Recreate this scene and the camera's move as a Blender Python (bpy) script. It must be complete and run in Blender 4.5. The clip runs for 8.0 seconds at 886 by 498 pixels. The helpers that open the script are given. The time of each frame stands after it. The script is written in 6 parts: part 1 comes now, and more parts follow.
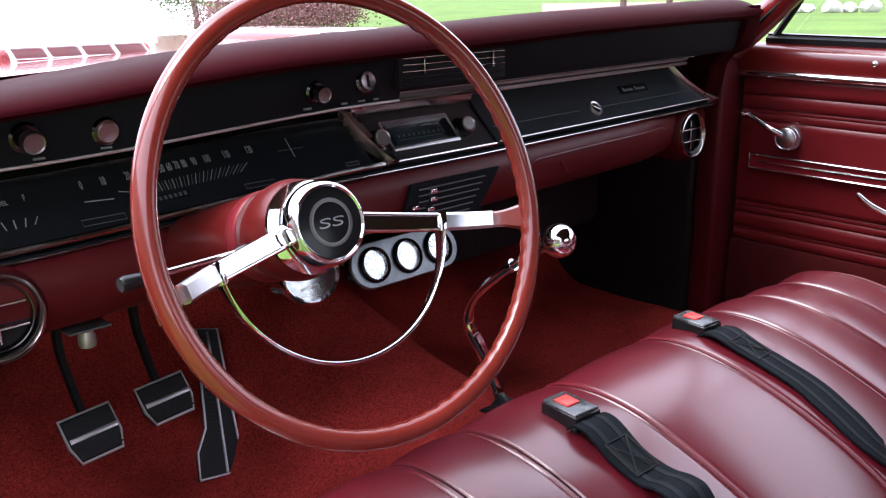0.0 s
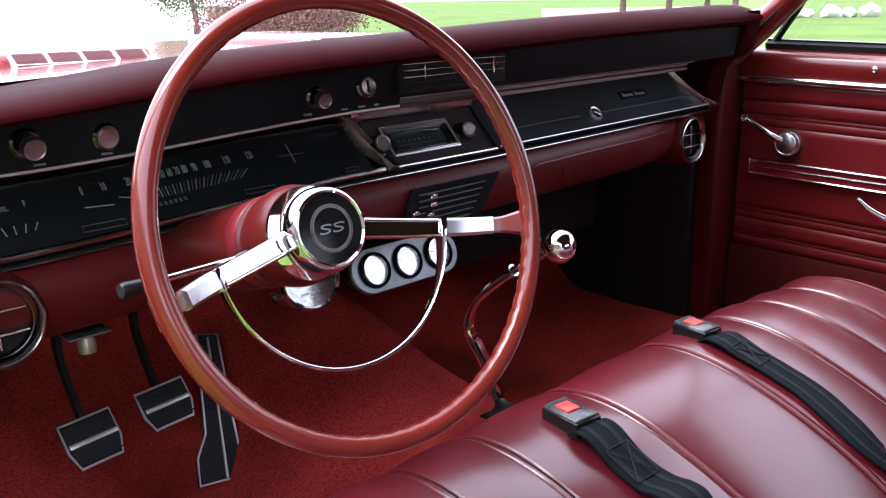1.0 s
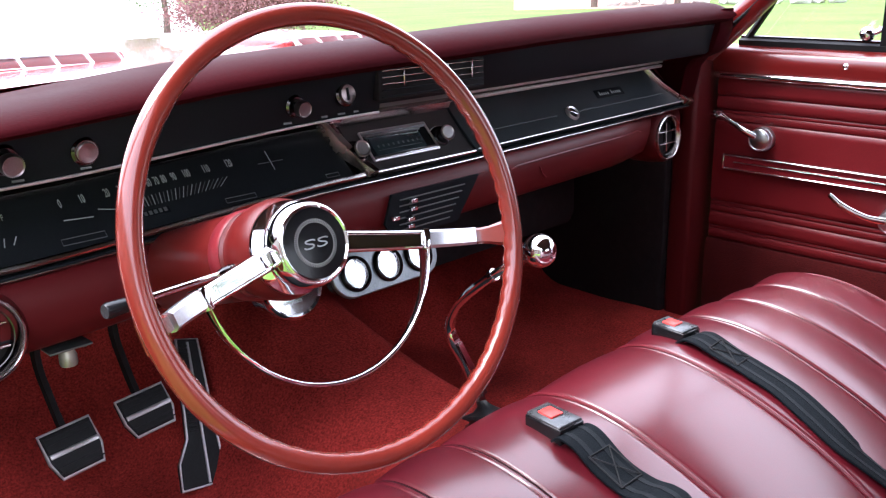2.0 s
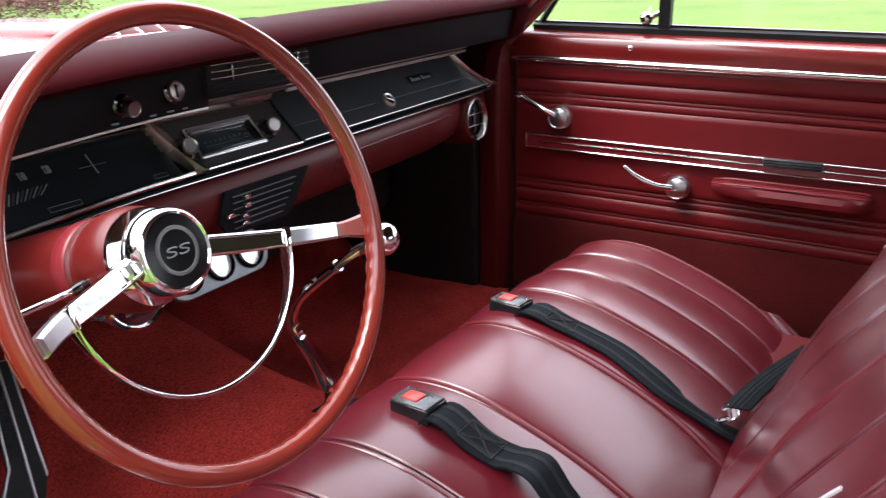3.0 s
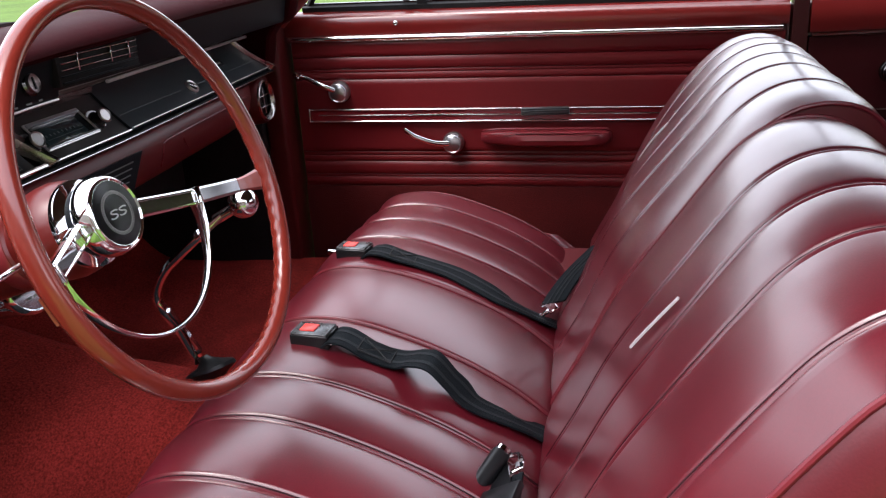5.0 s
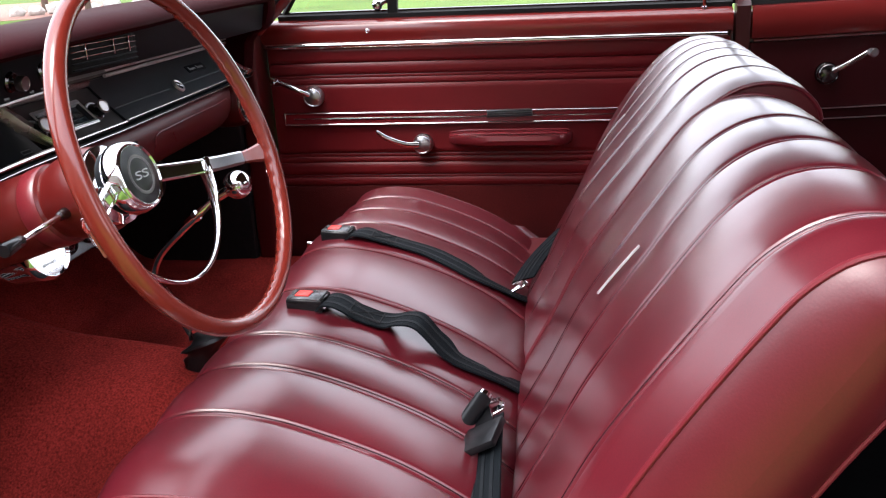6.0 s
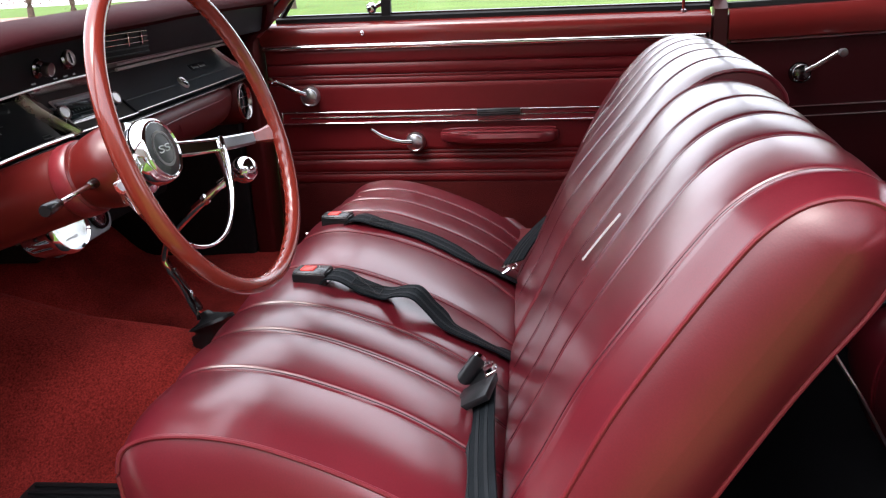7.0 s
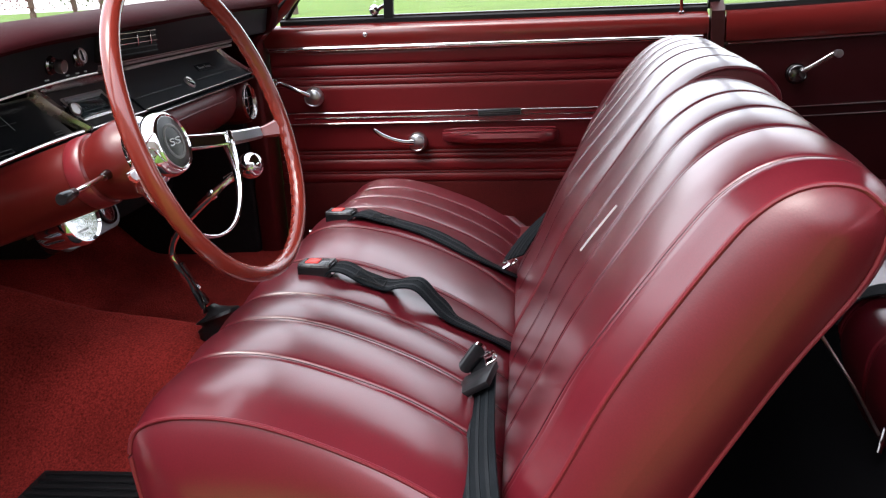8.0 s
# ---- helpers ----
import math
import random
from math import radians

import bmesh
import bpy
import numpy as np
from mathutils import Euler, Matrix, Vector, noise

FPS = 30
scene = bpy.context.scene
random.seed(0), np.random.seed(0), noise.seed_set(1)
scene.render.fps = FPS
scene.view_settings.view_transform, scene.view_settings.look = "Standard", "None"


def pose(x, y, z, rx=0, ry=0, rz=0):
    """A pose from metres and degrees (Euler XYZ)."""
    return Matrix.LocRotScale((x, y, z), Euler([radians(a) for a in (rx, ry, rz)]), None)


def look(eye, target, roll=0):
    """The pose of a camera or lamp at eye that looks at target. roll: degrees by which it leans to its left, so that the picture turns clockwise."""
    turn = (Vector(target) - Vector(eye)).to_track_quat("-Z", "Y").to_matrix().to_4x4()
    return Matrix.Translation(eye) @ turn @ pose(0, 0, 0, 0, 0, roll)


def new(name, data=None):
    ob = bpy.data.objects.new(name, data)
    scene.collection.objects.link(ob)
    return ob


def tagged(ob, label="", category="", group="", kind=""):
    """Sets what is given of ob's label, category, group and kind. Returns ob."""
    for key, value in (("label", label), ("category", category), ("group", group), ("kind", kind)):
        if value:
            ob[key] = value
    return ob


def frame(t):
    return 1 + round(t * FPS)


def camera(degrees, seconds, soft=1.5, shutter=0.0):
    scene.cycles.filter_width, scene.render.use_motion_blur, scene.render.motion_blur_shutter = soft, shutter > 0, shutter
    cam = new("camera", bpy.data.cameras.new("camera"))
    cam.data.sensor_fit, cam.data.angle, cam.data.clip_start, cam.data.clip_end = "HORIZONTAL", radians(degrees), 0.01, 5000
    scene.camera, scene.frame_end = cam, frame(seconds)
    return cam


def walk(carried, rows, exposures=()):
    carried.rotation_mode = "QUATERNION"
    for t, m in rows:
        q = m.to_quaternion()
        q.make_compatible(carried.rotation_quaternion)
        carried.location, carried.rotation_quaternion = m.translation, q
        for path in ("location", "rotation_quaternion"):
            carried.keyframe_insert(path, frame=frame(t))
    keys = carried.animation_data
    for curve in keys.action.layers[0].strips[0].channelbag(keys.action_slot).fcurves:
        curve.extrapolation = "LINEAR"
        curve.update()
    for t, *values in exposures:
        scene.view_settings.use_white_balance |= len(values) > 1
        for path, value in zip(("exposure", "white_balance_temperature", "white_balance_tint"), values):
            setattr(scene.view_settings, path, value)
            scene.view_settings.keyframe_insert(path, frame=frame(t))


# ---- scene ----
cam = camera(54.5, 8.0, soft=1.2, shutter=0.2)
PATH = [
    (0, (-0.8624, -0.6248, 1.0769), (0.5874, 0.9075, 0.4532), -1.1),
    (0.5, (-0.8624, -0.6259, 1.078), (0.5885, 0.9086, 0.4587), -1.1),
    (1, (-0.8624, -0.6237, 1.078), (0.5907, 0.9108, 0.4653), -1.1),
    (2.5, (-0.8756, -0.6017, 1.1143), (0.6985, 0.7656, 0.4114), -1.9),
    (3, (-0.9174, -0.5654, 1.1165), (0.8855, 0.484, 0.4191), -1.1),
    (3.5, (-0.9735, -0.528, 1.1176), (0.9812, 0.2156, 0.4367), -0.6),
    (4, (-1.023, -0.4807, 1.1099), (0.9944, 0.0627, 0.4235), -1.5),
    (4.5, (-1.0857, -0.4763, 1.1088), (0.9383, -0.0022, 0.3872), -3.3),
    (5, (-1.1484, -0.4774, 1.111), (0.88, -0.0561, 0.3696), -3.8),
    (6.5, (-1.342, -0.4576, 1.0582), (0.7359, -0.1738, 0.396), -3.3),
    (7, (-1.3849, -0.462, 1.0516), (0.6963, -0.1793, 0.3971), -3.4),
    (7.5, (-1.4113, -0.4664, 1.0461), (0.6721, -0.1804, 0.3993), -3.5),
    (8, (-1.4212, -0.4653, 1.0428), (0.6644, -0.1793, 0.4015), -3.4),
]
walk(cam, [(t, look(eye, target, roll)) for t, eye, target, roll in PATH],
     exposures=[(0, 1.28, 6000, 18), (1.3, 1.28, 6000, 18), (2.3, 1.98, 5950, 16), (2.8, 1.78, 6250, 13), (3.0, 1.50, 6350, 12), (3.5, 0.74, 6450, 10),
                (4.0, 0.13, 6400, 11), (4.5, 0.68, 6350, 13), (5.0, 1.01, 6300, 14), (6.5, 1.20, 6350, 13), (8, 1.11, 6400, 12)])

# ---- world, sun, exposure ----
world = bpy.data.worlds.new("sky")
scene.world = world
world.use_nodes = True
wn = world.node_tree.nodes
sky = wn.new("ShaderNodeTexSky")
sky.sky_type = "NISHITA"
sky.sun_disc = False
sky.sun_elevation = radians(65)
sky.sun_rotation = radians(-50)
sky.dust_density = 3.0
sky.air_density = 1.0
wn["Background"].inputs["Strength"].default_value = 0.62
veil = wn.new("ShaderNodeHueSaturation")
veil.inputs["Saturation"].default_value = 0.5
world.node_tree.links.new(sky.outputs[0], veil.inputs["Color"])
cloud = wn.new("ShaderNodeMix")
cloud.data_type = "RGBA"
cloud.inputs[0].default_value = 0.6
cloud.inputs[7].default_value = (3.0, 3.0, 3.06, 1)
world.node_tree.links.new(veil.outputs[0], cloud.inputs[6])
world.node_tree.links.new(cloud.outputs[2], wn["Background"].inputs[0])

sun = new("sun", bpy.data.lights.new("sun", "SUN"))
sun.data.energy = 1.4
sun.data.angle = radians(28)
sun.data.color = (1.0, 0.96, 0.9)
sun.matrix_world = look((-2.6, 2.2, 7.5), (0, 0, 0.4))
scene.view_settings.exposure = 1.2


# ---- materials ----
def mat(name, base, rough=0.5, metal=0.0, grain=0.0, scale=200.0, bump=0.0, blot=0.0, blot_scale=6.0, coat=0.0,
        coat_rough=0.1, spec=0.5, kind="noise", rough_var=0.0, sheen=0.0, crease=0.0):
    """A surface with fine grain, relief and large blotches at real-world size."""
    m = bpy.data.materials.new(name)
    m.use_nodes = True
    nt = m.node_tree
    b = nt.nodes["Principled BSDF"]
    b.inputs["Roughness"].default_value = rough
    b.inputs["Metallic"].default_value = metal
    b.inputs["Coat Weight"].default_value = coat
    b.inputs["Coat Roughness"].default_value = coat_rough
    b.inputs["Specular IOR Level"].default_value = spec
    b.inputs["Sheen Weight"].default_value = sheen
    tc = nt.nodes.new("ShaderNodeTexCoord")
    if kind == "voronoi":
        fine = nt.nodes.new("ShaderNodeTexVoronoi")
        fine.feature = "F1"
        fine_out = fine.outputs["Distance"]
    else:
        fine = nt.nodes.new("ShaderNodeTexNoise")
        fine.inputs["Detail"].default_value = 3.0
        fine_out = fine.outputs["Fac"]
    fine.inputs["Scale"].default_value = scale
    nt.links.new(tc.outputs["Object"], fine.inputs["Vector"])
    large = nt.nodes.new("ShaderNodeTexNoise")
    large.inputs["Scale"].default_value = blot_scale
    large.inputs["Detail"].default_value = 5.0
    nt.links.new(tc.outputs["Object"], large.inputs["Vector"])

    def ranged(sock, lo, hi):
        r = nt.nodes.new("ShaderNodeMapRange")
        r.inputs["To Min"].default_value, r.inputs["To Max"].default_value = lo, hi
        r.inputs["From Min"].default_value, r.inputs["From Max"].default_value = 0.25, 0.75
        nt.links.new(sock, r.inputs["Value"])
        return r.outputs["Result"]

    prod = nt.nodes.new("ShaderNodeMath")
    prod.operation = "MULTIPLY"
    g = -grain if kind == "voronoi" else grain
    nt.links.new(ranged(fine_out, 1 - g, 1 + g), prod.inputs[0])
    nt.links.new(ranged(large.outputs["Fac"], 1 - blot, 1 + blot), prod.inputs[1])
    mix = nt.nodes.new("ShaderNodeVectorMath")
    mix.operation = "SCALE"
    mix.inputs[0].default_value = base
    nt.links.new(prod.outputs[0], mix.inputs["Scale"])
    nt.links.new(mix.outputs[0], b.inputs["Base Color"])
    if rough_var:
        nt.links.new(ranged(large.outputs["Fac"], max(0.02, rough - rough_var), rough + rough_var), b.inputs["Roughness"])
    if bump:
        bp = nt.nodes.new("ShaderNodeBump")
        bp.inputs["Strength"].default_value = bump
        bp.inputs["Distance"].default_value = 0.002
        bp.invert = kind == "voronoi"
        nt.links.new(fine_out, bp.inputs["Height"])
        nt.links.new(bp.outputs[0], b.inputs["Normal"])
        if crease:
            fold = nt.nodes.new("ShaderNodeTexNoise")
            fold.inputs["Scale"].default_value = 85.0
            fold.inputs["Detail"].default_value = 6.0
            fold.inputs["Distortion"].default_value = 0.6
            nt.links.new(tc.outputs["Object"], fold.inputs["Vector"])
            b2 = nt.nodes.new("ShaderNodeBump")
            b2.inputs["Strength"].default_value = crease
            b2.inputs["Distance"].default_value = 0.0006
            nt.links.new(fold.outputs["Fac"], b2.inputs["Height"])
            nt.links.new(bp.outputs[0], b2.inputs["Normal"])
            nt.links.new(b2.outputs[0], b.inputs["Normal"])
    return m


def glass(name, tint=(1, 1, 1), clear=0.92):
    """Thin clear glazing: mostly see-through, with a real surface reflection."""
    m = bpy.data.materials.new(name)
    m.use_nodes = True
    nt = m.node_tree
    nt.nodes.remove(nt.nodes["Principled BSDF"])
    tr, gl = nt.nodes.new("ShaderNodeBsdfTransparent"), nt.nodes.new("ShaderNodeBsdfGlossy")
    tr.inputs[0].default_value = (*[c * clear for c in tint], 1)
    gl.inputs["Roughness"].default_value = 0.02
    lw = nt.nodes.new("ShaderNodeLayerWeight")
    lw.inputs["Blend"].default_value = 0.5
    steep = nt.nodes.new("ShaderNodeMath")
    steep.operation = "POWER"
    steep.inputs[1].default_value = 5.0
    nt.links.new(lw.outputs["Facing"], steep.inputs[0])
    fr = nt.nodes.new("ShaderNodeMath")
    fr.operation = "MULTIPLY_ADD"
    fr.inputs[1].default_value = 0.85
    fr.inputs[2].default_value = 0.06
    nt.links.new(steep.outputs[0], fr.inputs[0])
    mx = nt.nodes.new("ShaderNodeMixShader")
    nt.links.new(fr.outputs[0], mx.inputs[0])
    nt.links.new(tr.outputs[0], mx.inputs[1])
    nt.links.new(gl.outputs[0], mx.inputs[2])
    nt.links.new(mx.outputs[0], nt.nodes["Material Output"].inputs[0])
    return m


VINYL = mat("red_vinyl", (0.088, 0.0062, 0.0115), 0.30, 0, 0.10, 600, 0.03, 0.16, 7, rough_var=0.02, spec=0.5, crease=0.02, coat=0.72, coat_rough=0.235)
VINYL_SIDE = mat("red_side_vinyl", (0.076, 0.0055, 0.009), 0.36, 0, 0.10, 520, 0.06, 0.25, 5, rough_var=0.06, spec=0.45)
ARMVINYL = mat("red_armrest_vinyl", (0.15, 0.013, 0.018), 0.30, 0, 0.10, 500, 0.06, 0.12, 6, spec=0.8)
VINYL_DOOR = mat("red_door_vinyl", (0.112, 0.008, 0.010), 0.33, 0, 0.10, 480, 0.10, 0.14, 5, rough_var=0.05, spec=0.26)
PIPING = mat("red_piping", (0.115, 0.009, 0.015), 0.35, 0, 0.06, 300, 0.05, 0.1, 9)
PAD = mat("red_dash_pad", (0.024, 0.0023, 0.0036), 0.5, 0, 0.12, 420, 0.15, 0.12, 6, rough_var=0.06, spec=0.008)
PAINT = mat("red_paint", (0.135, 0.009, 0.008), 0.28, 0, 0.02, 900, 0.0, 0.06, 4, coat=0.6, coat_rough=0.12)
BODY = mat("red_body_paint", (0.27, 0.012, 0.012), 0.25, 0, 0.02, 900, 0.0, 0.05, 2, coat=1.0, coat_rough=0.04)
WHEEL = mat("red_wheel_plastic", (0.165, 0.019, 0.012), 0.25, 0, 0.04, 160, 0.02, 0.10, 11, coat=0.65, coat_rough=0.05, spec=0.35)
BLACK = mat("black_dash_paint", (0.0085, 0.0098, 0.0118), 0.42, 0, 0.15, 700, 0.04, 0.2, 7, spec=0.05)
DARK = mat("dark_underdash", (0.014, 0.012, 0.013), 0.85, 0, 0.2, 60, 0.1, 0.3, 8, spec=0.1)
CLUSTER = mat("gauge_face_black", (0.010, 0.0115, 0.013), 0.3, 0, 0.1, 500, 0.0, 0.1, 9, spec=0.15)
RUBBER = mat("black_rubber", (0.013, 0.013, 0.014), 0.6, 0, 0.15, 300, 0.1, 0.2, 12, spec=0.25)
PLASTIC = mat("black_plastic", (0.008, 0.008, 0.009), 0.24, 0, 0.1, 400, 0.05, 0.2, 20, spec=0.4)
WEBBING = mat("black_webbing", (0.0075, 0.0095, 0.0115), 0.6, 0, 0.3, 900, 0.25, 0.2, 25, spec=0.05)
WEBSTRIPE = mat("grey_webbing_stripe", (0.0088, 0.0112, 0.0132), 0.6, 0, 0.3, 900, 0.25, 0.2, 25, spec=0.15)
# dark colour that stands in for the shade in the seat creases
CREASEDARK = mat("dark_crease", (0.018, 0.002, 0.004), 0.7, 0, 0.1, 300, 0.0, 0.2, 20, spec=0.15)
THREAD = mat("black_thread", (0.004, 0.004, 0.005), 0.8)
BUTTON = mat("red_button", (0.75, 0.06, 0.05), 0.4, 0, 0.05, 300, 0.0, 0.1, 30)
CHROME = mat("chrome", (0.74, 0.74, 0.76), 0.05, 1.0, 0.02, 300, 0.0, 0.04, 14, rough_var=0.03)
SATIN = mat("brushed_metal", (0.55, 0.55, 0.57), 0.28, 1.0, 0.1, 900, 0.05, 0.08, 14)
DULLCHROME = mat("aged_chrome", (0.50, 0.47, 0.46), 0.2, 1.0, 0.05, 300, 0.02, 0.15, 20, rough_var=0.08)
CARPET = mat("red_carpet", (0.28, 0.027, 0.022), 0.95, 0, 0.55, 300, 1.0, 0.55, 4, spec=0.05)
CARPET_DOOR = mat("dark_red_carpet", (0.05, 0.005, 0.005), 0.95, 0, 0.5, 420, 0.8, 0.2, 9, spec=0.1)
WHITE = mat("white_marking", (0.30, 0.32, 0.31), 0.5)
DIMWHITE = mat("dim_marking", (0.075, 0.08, 0.08), 0.5)
STEEL = mat("painted_steel", (0.10, 0.10, 0.10), 0.45, 0.4, 0.2, 200, 0.05, 0.2, 15)
HEADLINER = mat("headliner", (0.05, 0.012, 0.013), 0.8, 0, 0.1, 300, 0.1, 0.1, 5)
GRASS = mat("lawn", (0.085, 0.150, 0.024), 0.9, 0, 0.35, 9, 0.3, 0.28, 0.35, spec=0.2)
DRIVE = mat("concrete_drive", (0.58, 0.57, 0.55), 0.85, 0, 0.12, 30, 0.2, 0.12, 0.8)
STONE = mat("pale_stone", (0.55, 0.53, 0.50), 0.8, 0, 0.2, 25, 0.3, 0.2, 4)
BARK = mat("bark", (0.10, 0.075, 0.055), 0.9, 0, 0.3, 30, 0.4, 0.2, 4)
LEAF = mat("leaves", (0.07, 0.12, 0.03), 0.6, 0, 0.3, 12, 0.0, 0.3, 2)
LEAFRED = mat("pink_blossom", (0.15, 0.062, 0.060), 0.7, 0, 0.3, 12, 0.0, 0.3, 3)
BRICK = mat("brick_wall", (0.30, 0.16, 0.12), 0.85, 0, 0.3, 30, 0.3, 0.2, 2)
GLASS = glass("window_glass")
SCREEN = glass("windshield_glass", (0.98, 1, 0.99), 0.86)
LENS = glass("gauge_lens")
MIRRORFACE = mat("gauge_dial", (0.86, 0.88, 0.87), 0.06, 1.0)
# door vinyl darkened for shade on the rear side panel; also the louvres' maroon
MAROON = mat("maroon_and_side_shade", (0.034, 0.0035, 0.005), 0.42, 0, 0.10, 480, 0.12, 0.12, 5, spec=0.18)


# ---- building helpers ----
def mesh_ob(name, bm, material, smooth=True):
    me = bpy.data.meshes.new(name)
    bmesh.ops.recalc_face_normals(bm, faces=bm.faces)
    bm.to_mesh(me)
    bm.free()
    me.materials.append(material)
    if smooth:
        me.polygons.foreach_set("use_smooth", [True] * len(me.polygons))
        me.set_sharp_from_angle(angle=radians(38))
    return new(name, me)


def part(name, bm, material, parent, label="", smooth=True):
    ob = mesh_ob(name, bm, material, smooth)
    ob.parent = parent
    return tagged(ob, label) if label else ob


def thing(name, label, category, m=None, group="", kind=""):
    ob = new(name)
    ob.empty_display_size = 0.05
    if m is not None:
        ob.matrix_world = m
    return tagged(ob, label, category, group, kind)


def solo(name, bm, material, label, category, group="", kind="", smooth=True):
    return tagged(mesh_ob(name, bm, material, smooth), label, category, group, kind)


def box(bm, lo, hi, bevel=0.0, seg=2, m=None):
    """A bevelled box between two corners, added to bm."""
    lo, hi = Vector(lo), Vector(hi)
    b = bmesh.new()
    bmesh.ops.create_cube(b, size=1.0)
    bmesh.ops.scale(b, vec=hi - lo, verts=b.verts)
    bmesh.ops.translate(b, vec=(lo + hi) / 2, verts=b.verts)
    if bevel:
        bmesh.ops.bevel(b, geom=list(b.edges), offset=bevel, segments=seg, profile=0.5, affect="EDGES")
    if m is not None:
        b.transform(m)
    return merge(bm, b)


def merge(bm, b):
    me = bpy.data.meshes.new("tmp")
    b.to_mesh(me)
    b.free()
    bm.from_mesh(me)
    bpy.data.meshes.remove(me)
    return bm


def rings(bm, loops, closed=True, caps=True):
    """Skin a list of equal loops of points."""
    rows = [[bm.verts.new(p) for p in loop] for loop in loops]
    n = len(rows[0])
    for a, b in zip(rows, rows[1:]):
        for i in range(n if closed else n - 1):
            j = (i + 1) % n
            bm.faces.new((a[i], a[j], b[j], b[i]))
    if caps and closed:
        bm.faces.new(rows[0])
        bm.faces.new(rows[-1])
    return bm


def lathe(profile, n=40, m=None, caps=True, bm=None):
    """Turn (radius, height) points about z."""
    b = bmesh.new()
    loops = [[(r * math.cos(2 * math.pi * k / n), r * math.sin(2 * math.pi * k / n), z) for k in range(n)] for r, z in profile]
    rings(b, loops, True, caps)
    if m is not None:
        b.transform(m)
    if bm is None:
        return b
    return merge(bm, b)


def smooth_path(points, n=8):
    """A Catmull-Rom line through points."""
    pts = [Vector(p) for p in points]
    pts = [2 * pts[0] - pts[1]] + pts + [2 * pts[-1] - pts[-2]]
    out = []
    for i in range(1, len(pts) - 2):
        a, b, c, d = pts[i - 1:i + 3]
        for k in range(n):
            t = k / n
            out.append(0.5 * (2 * b + (c - a) * t + (2 * a - 5 * b + 4 * c - d) * t * t + (3 * b - a - 3 * c + d) * t ** 3))
    out.append(pts[-2])
    return out


def sweep(points, section, up=(0, 0, 1), closed=False, scale=None, caps=True, bm=None):
    """Carry a section of (side, up) points along a line."""
    pts = [Vector(p) for p in points]
    up = Vector(up)
    loops = []
    for i, p in enumerate(pts):
        a, b = (pts[i - 1], pts[(i + 1) % len(pts)]) if closed else (pts[max(i - 1, 0)], pts[min(i + 1, len(pts) - 1)])
        t = (b - a).normalized()
        s = t.cross(up)
        s = s.normalized() if s.length > 1e-4 else Vector((1, 0, 0))
        w = s.cross(t)
        k = scale[i] if scale else 1.0
        loops.append([p + s * (x * k) + w * (y * k) for x, y in section])
    b = bmesh.new()
    if closed:
        loops.append(loops[0])
    rings(b, loops, True, caps and not closed)
    if closed:
        bmesh.ops.remove_doubles(b, verts=b.verts, dist=1e-6)
    return b if bm is None else merge(bm, b)


def circle(r, n=12):
    return [(r * math.cos(2 * math.pi * k / n), r * math.sin(2 * math.pi * k / n)) for k in range(n)]


def tube(points, r, n=12, up=(0, 0, 1), closed=False, bm=None, scale=None):
    return sweep(points, circle(r, n), up, closed, scale, True, bm)


def extrude_x(profile, x0, x1, steps=1, shift=None, closed=True, bm=None):
    """A (y, z) profile carried along x; shift(x, y, z) may move the points."""
    loops = []
    for k in range(steps + 1):
        x = x0 + (x1 - x0) * k / steps
        loops.append([shift(x, y, z) if shift else (x, y, z) for y, z in profile])
    b = rings(bmesh.new(), loops, closed, closed)
    return b if bm is None else merge(bm, b)


def smoothstep(a, b, x):
    t = min(1, max(0, (x - a) / (b - a)))
    return t * t * (3 - 2 * t)


def lerp(table, x):
    """Straight-line reading of a table of (x, value)."""
    if x <= table[0][0]:
        return table[0][1]
    for (a, p), (b, q) in zip(table, table[1:]):
        if x <= b:
            return p + (q - p) * (x - a) / (b - a)
    return table[-1][1]


def text_part(name, words, size, m, material, parent, depth=0.0004, label="", squeeze=1.0):
    cu = bpy.data.curves.new(name, "FONT")
    cu.body, cu.size, cu.extrude, cu.align_x, cu.align_y = words, size, depth, "CENTER", "CENTER"
    cu.resolution_u = 3
    ob = new("tmp_text", cu)
    me = bpy.data.meshes.new_from_object(ob.evaluated_get(bpy.context.evaluated_depsgraph_get()))
    bpy.data.objects.remove(ob)
    me.transform(m @ Matrix.Diagonal((squeeze, 1, 1, 1)))
    me.materials.clear()
    me.materials.append(material)
    o = new(name, me)
    o.parent = parent
    return tagged(o, label) if label else o


def facing(p, right, out):
    """A frame at p: x along right, z along out."""
    x, z = Vector(right).normalized(), Vector(out).normalized()
    y = z.cross(x).normalized()
    x = y.cross(z)
    return Matrix.Translation(p) @ Matrix((x, y, z)).transposed().to_4x4()


ADJUSTER = mat("adjuster_black_plastic", (0.006, 0.006, 0.007), 0.32, 0, 0.1, 300, 0.05, 0.2, 20, spec=0.3)
BUCKLEPLATE = mat("worn_buckle_plate", (0.11, 0.115, 0.12), 0.27, 0.6, 0.2, 300, 0.05, 0.4, 60, rough_var=0.1)
# near-black that stands in for shade on the rear floor
SHADEBLACK = mat("shade_black", (0.0025, 0.0025, 0.003), 0.9, 0, 0.2, 300, 0.1, 0.2, 9, spec=0.03)
DARKCHROME = mat("dark_chrome", (0.12, 0.115, 0.115), 0.18, 1.0, 0.05, 300, 0.02, 0.15, 20, rough_var=0.06)
BANDMETAL = mat("dull_band_metal", (0.24, 0.21, 0.20), 0.34, 0.8, 0.1, 700, 0.02, 0.15, 12)
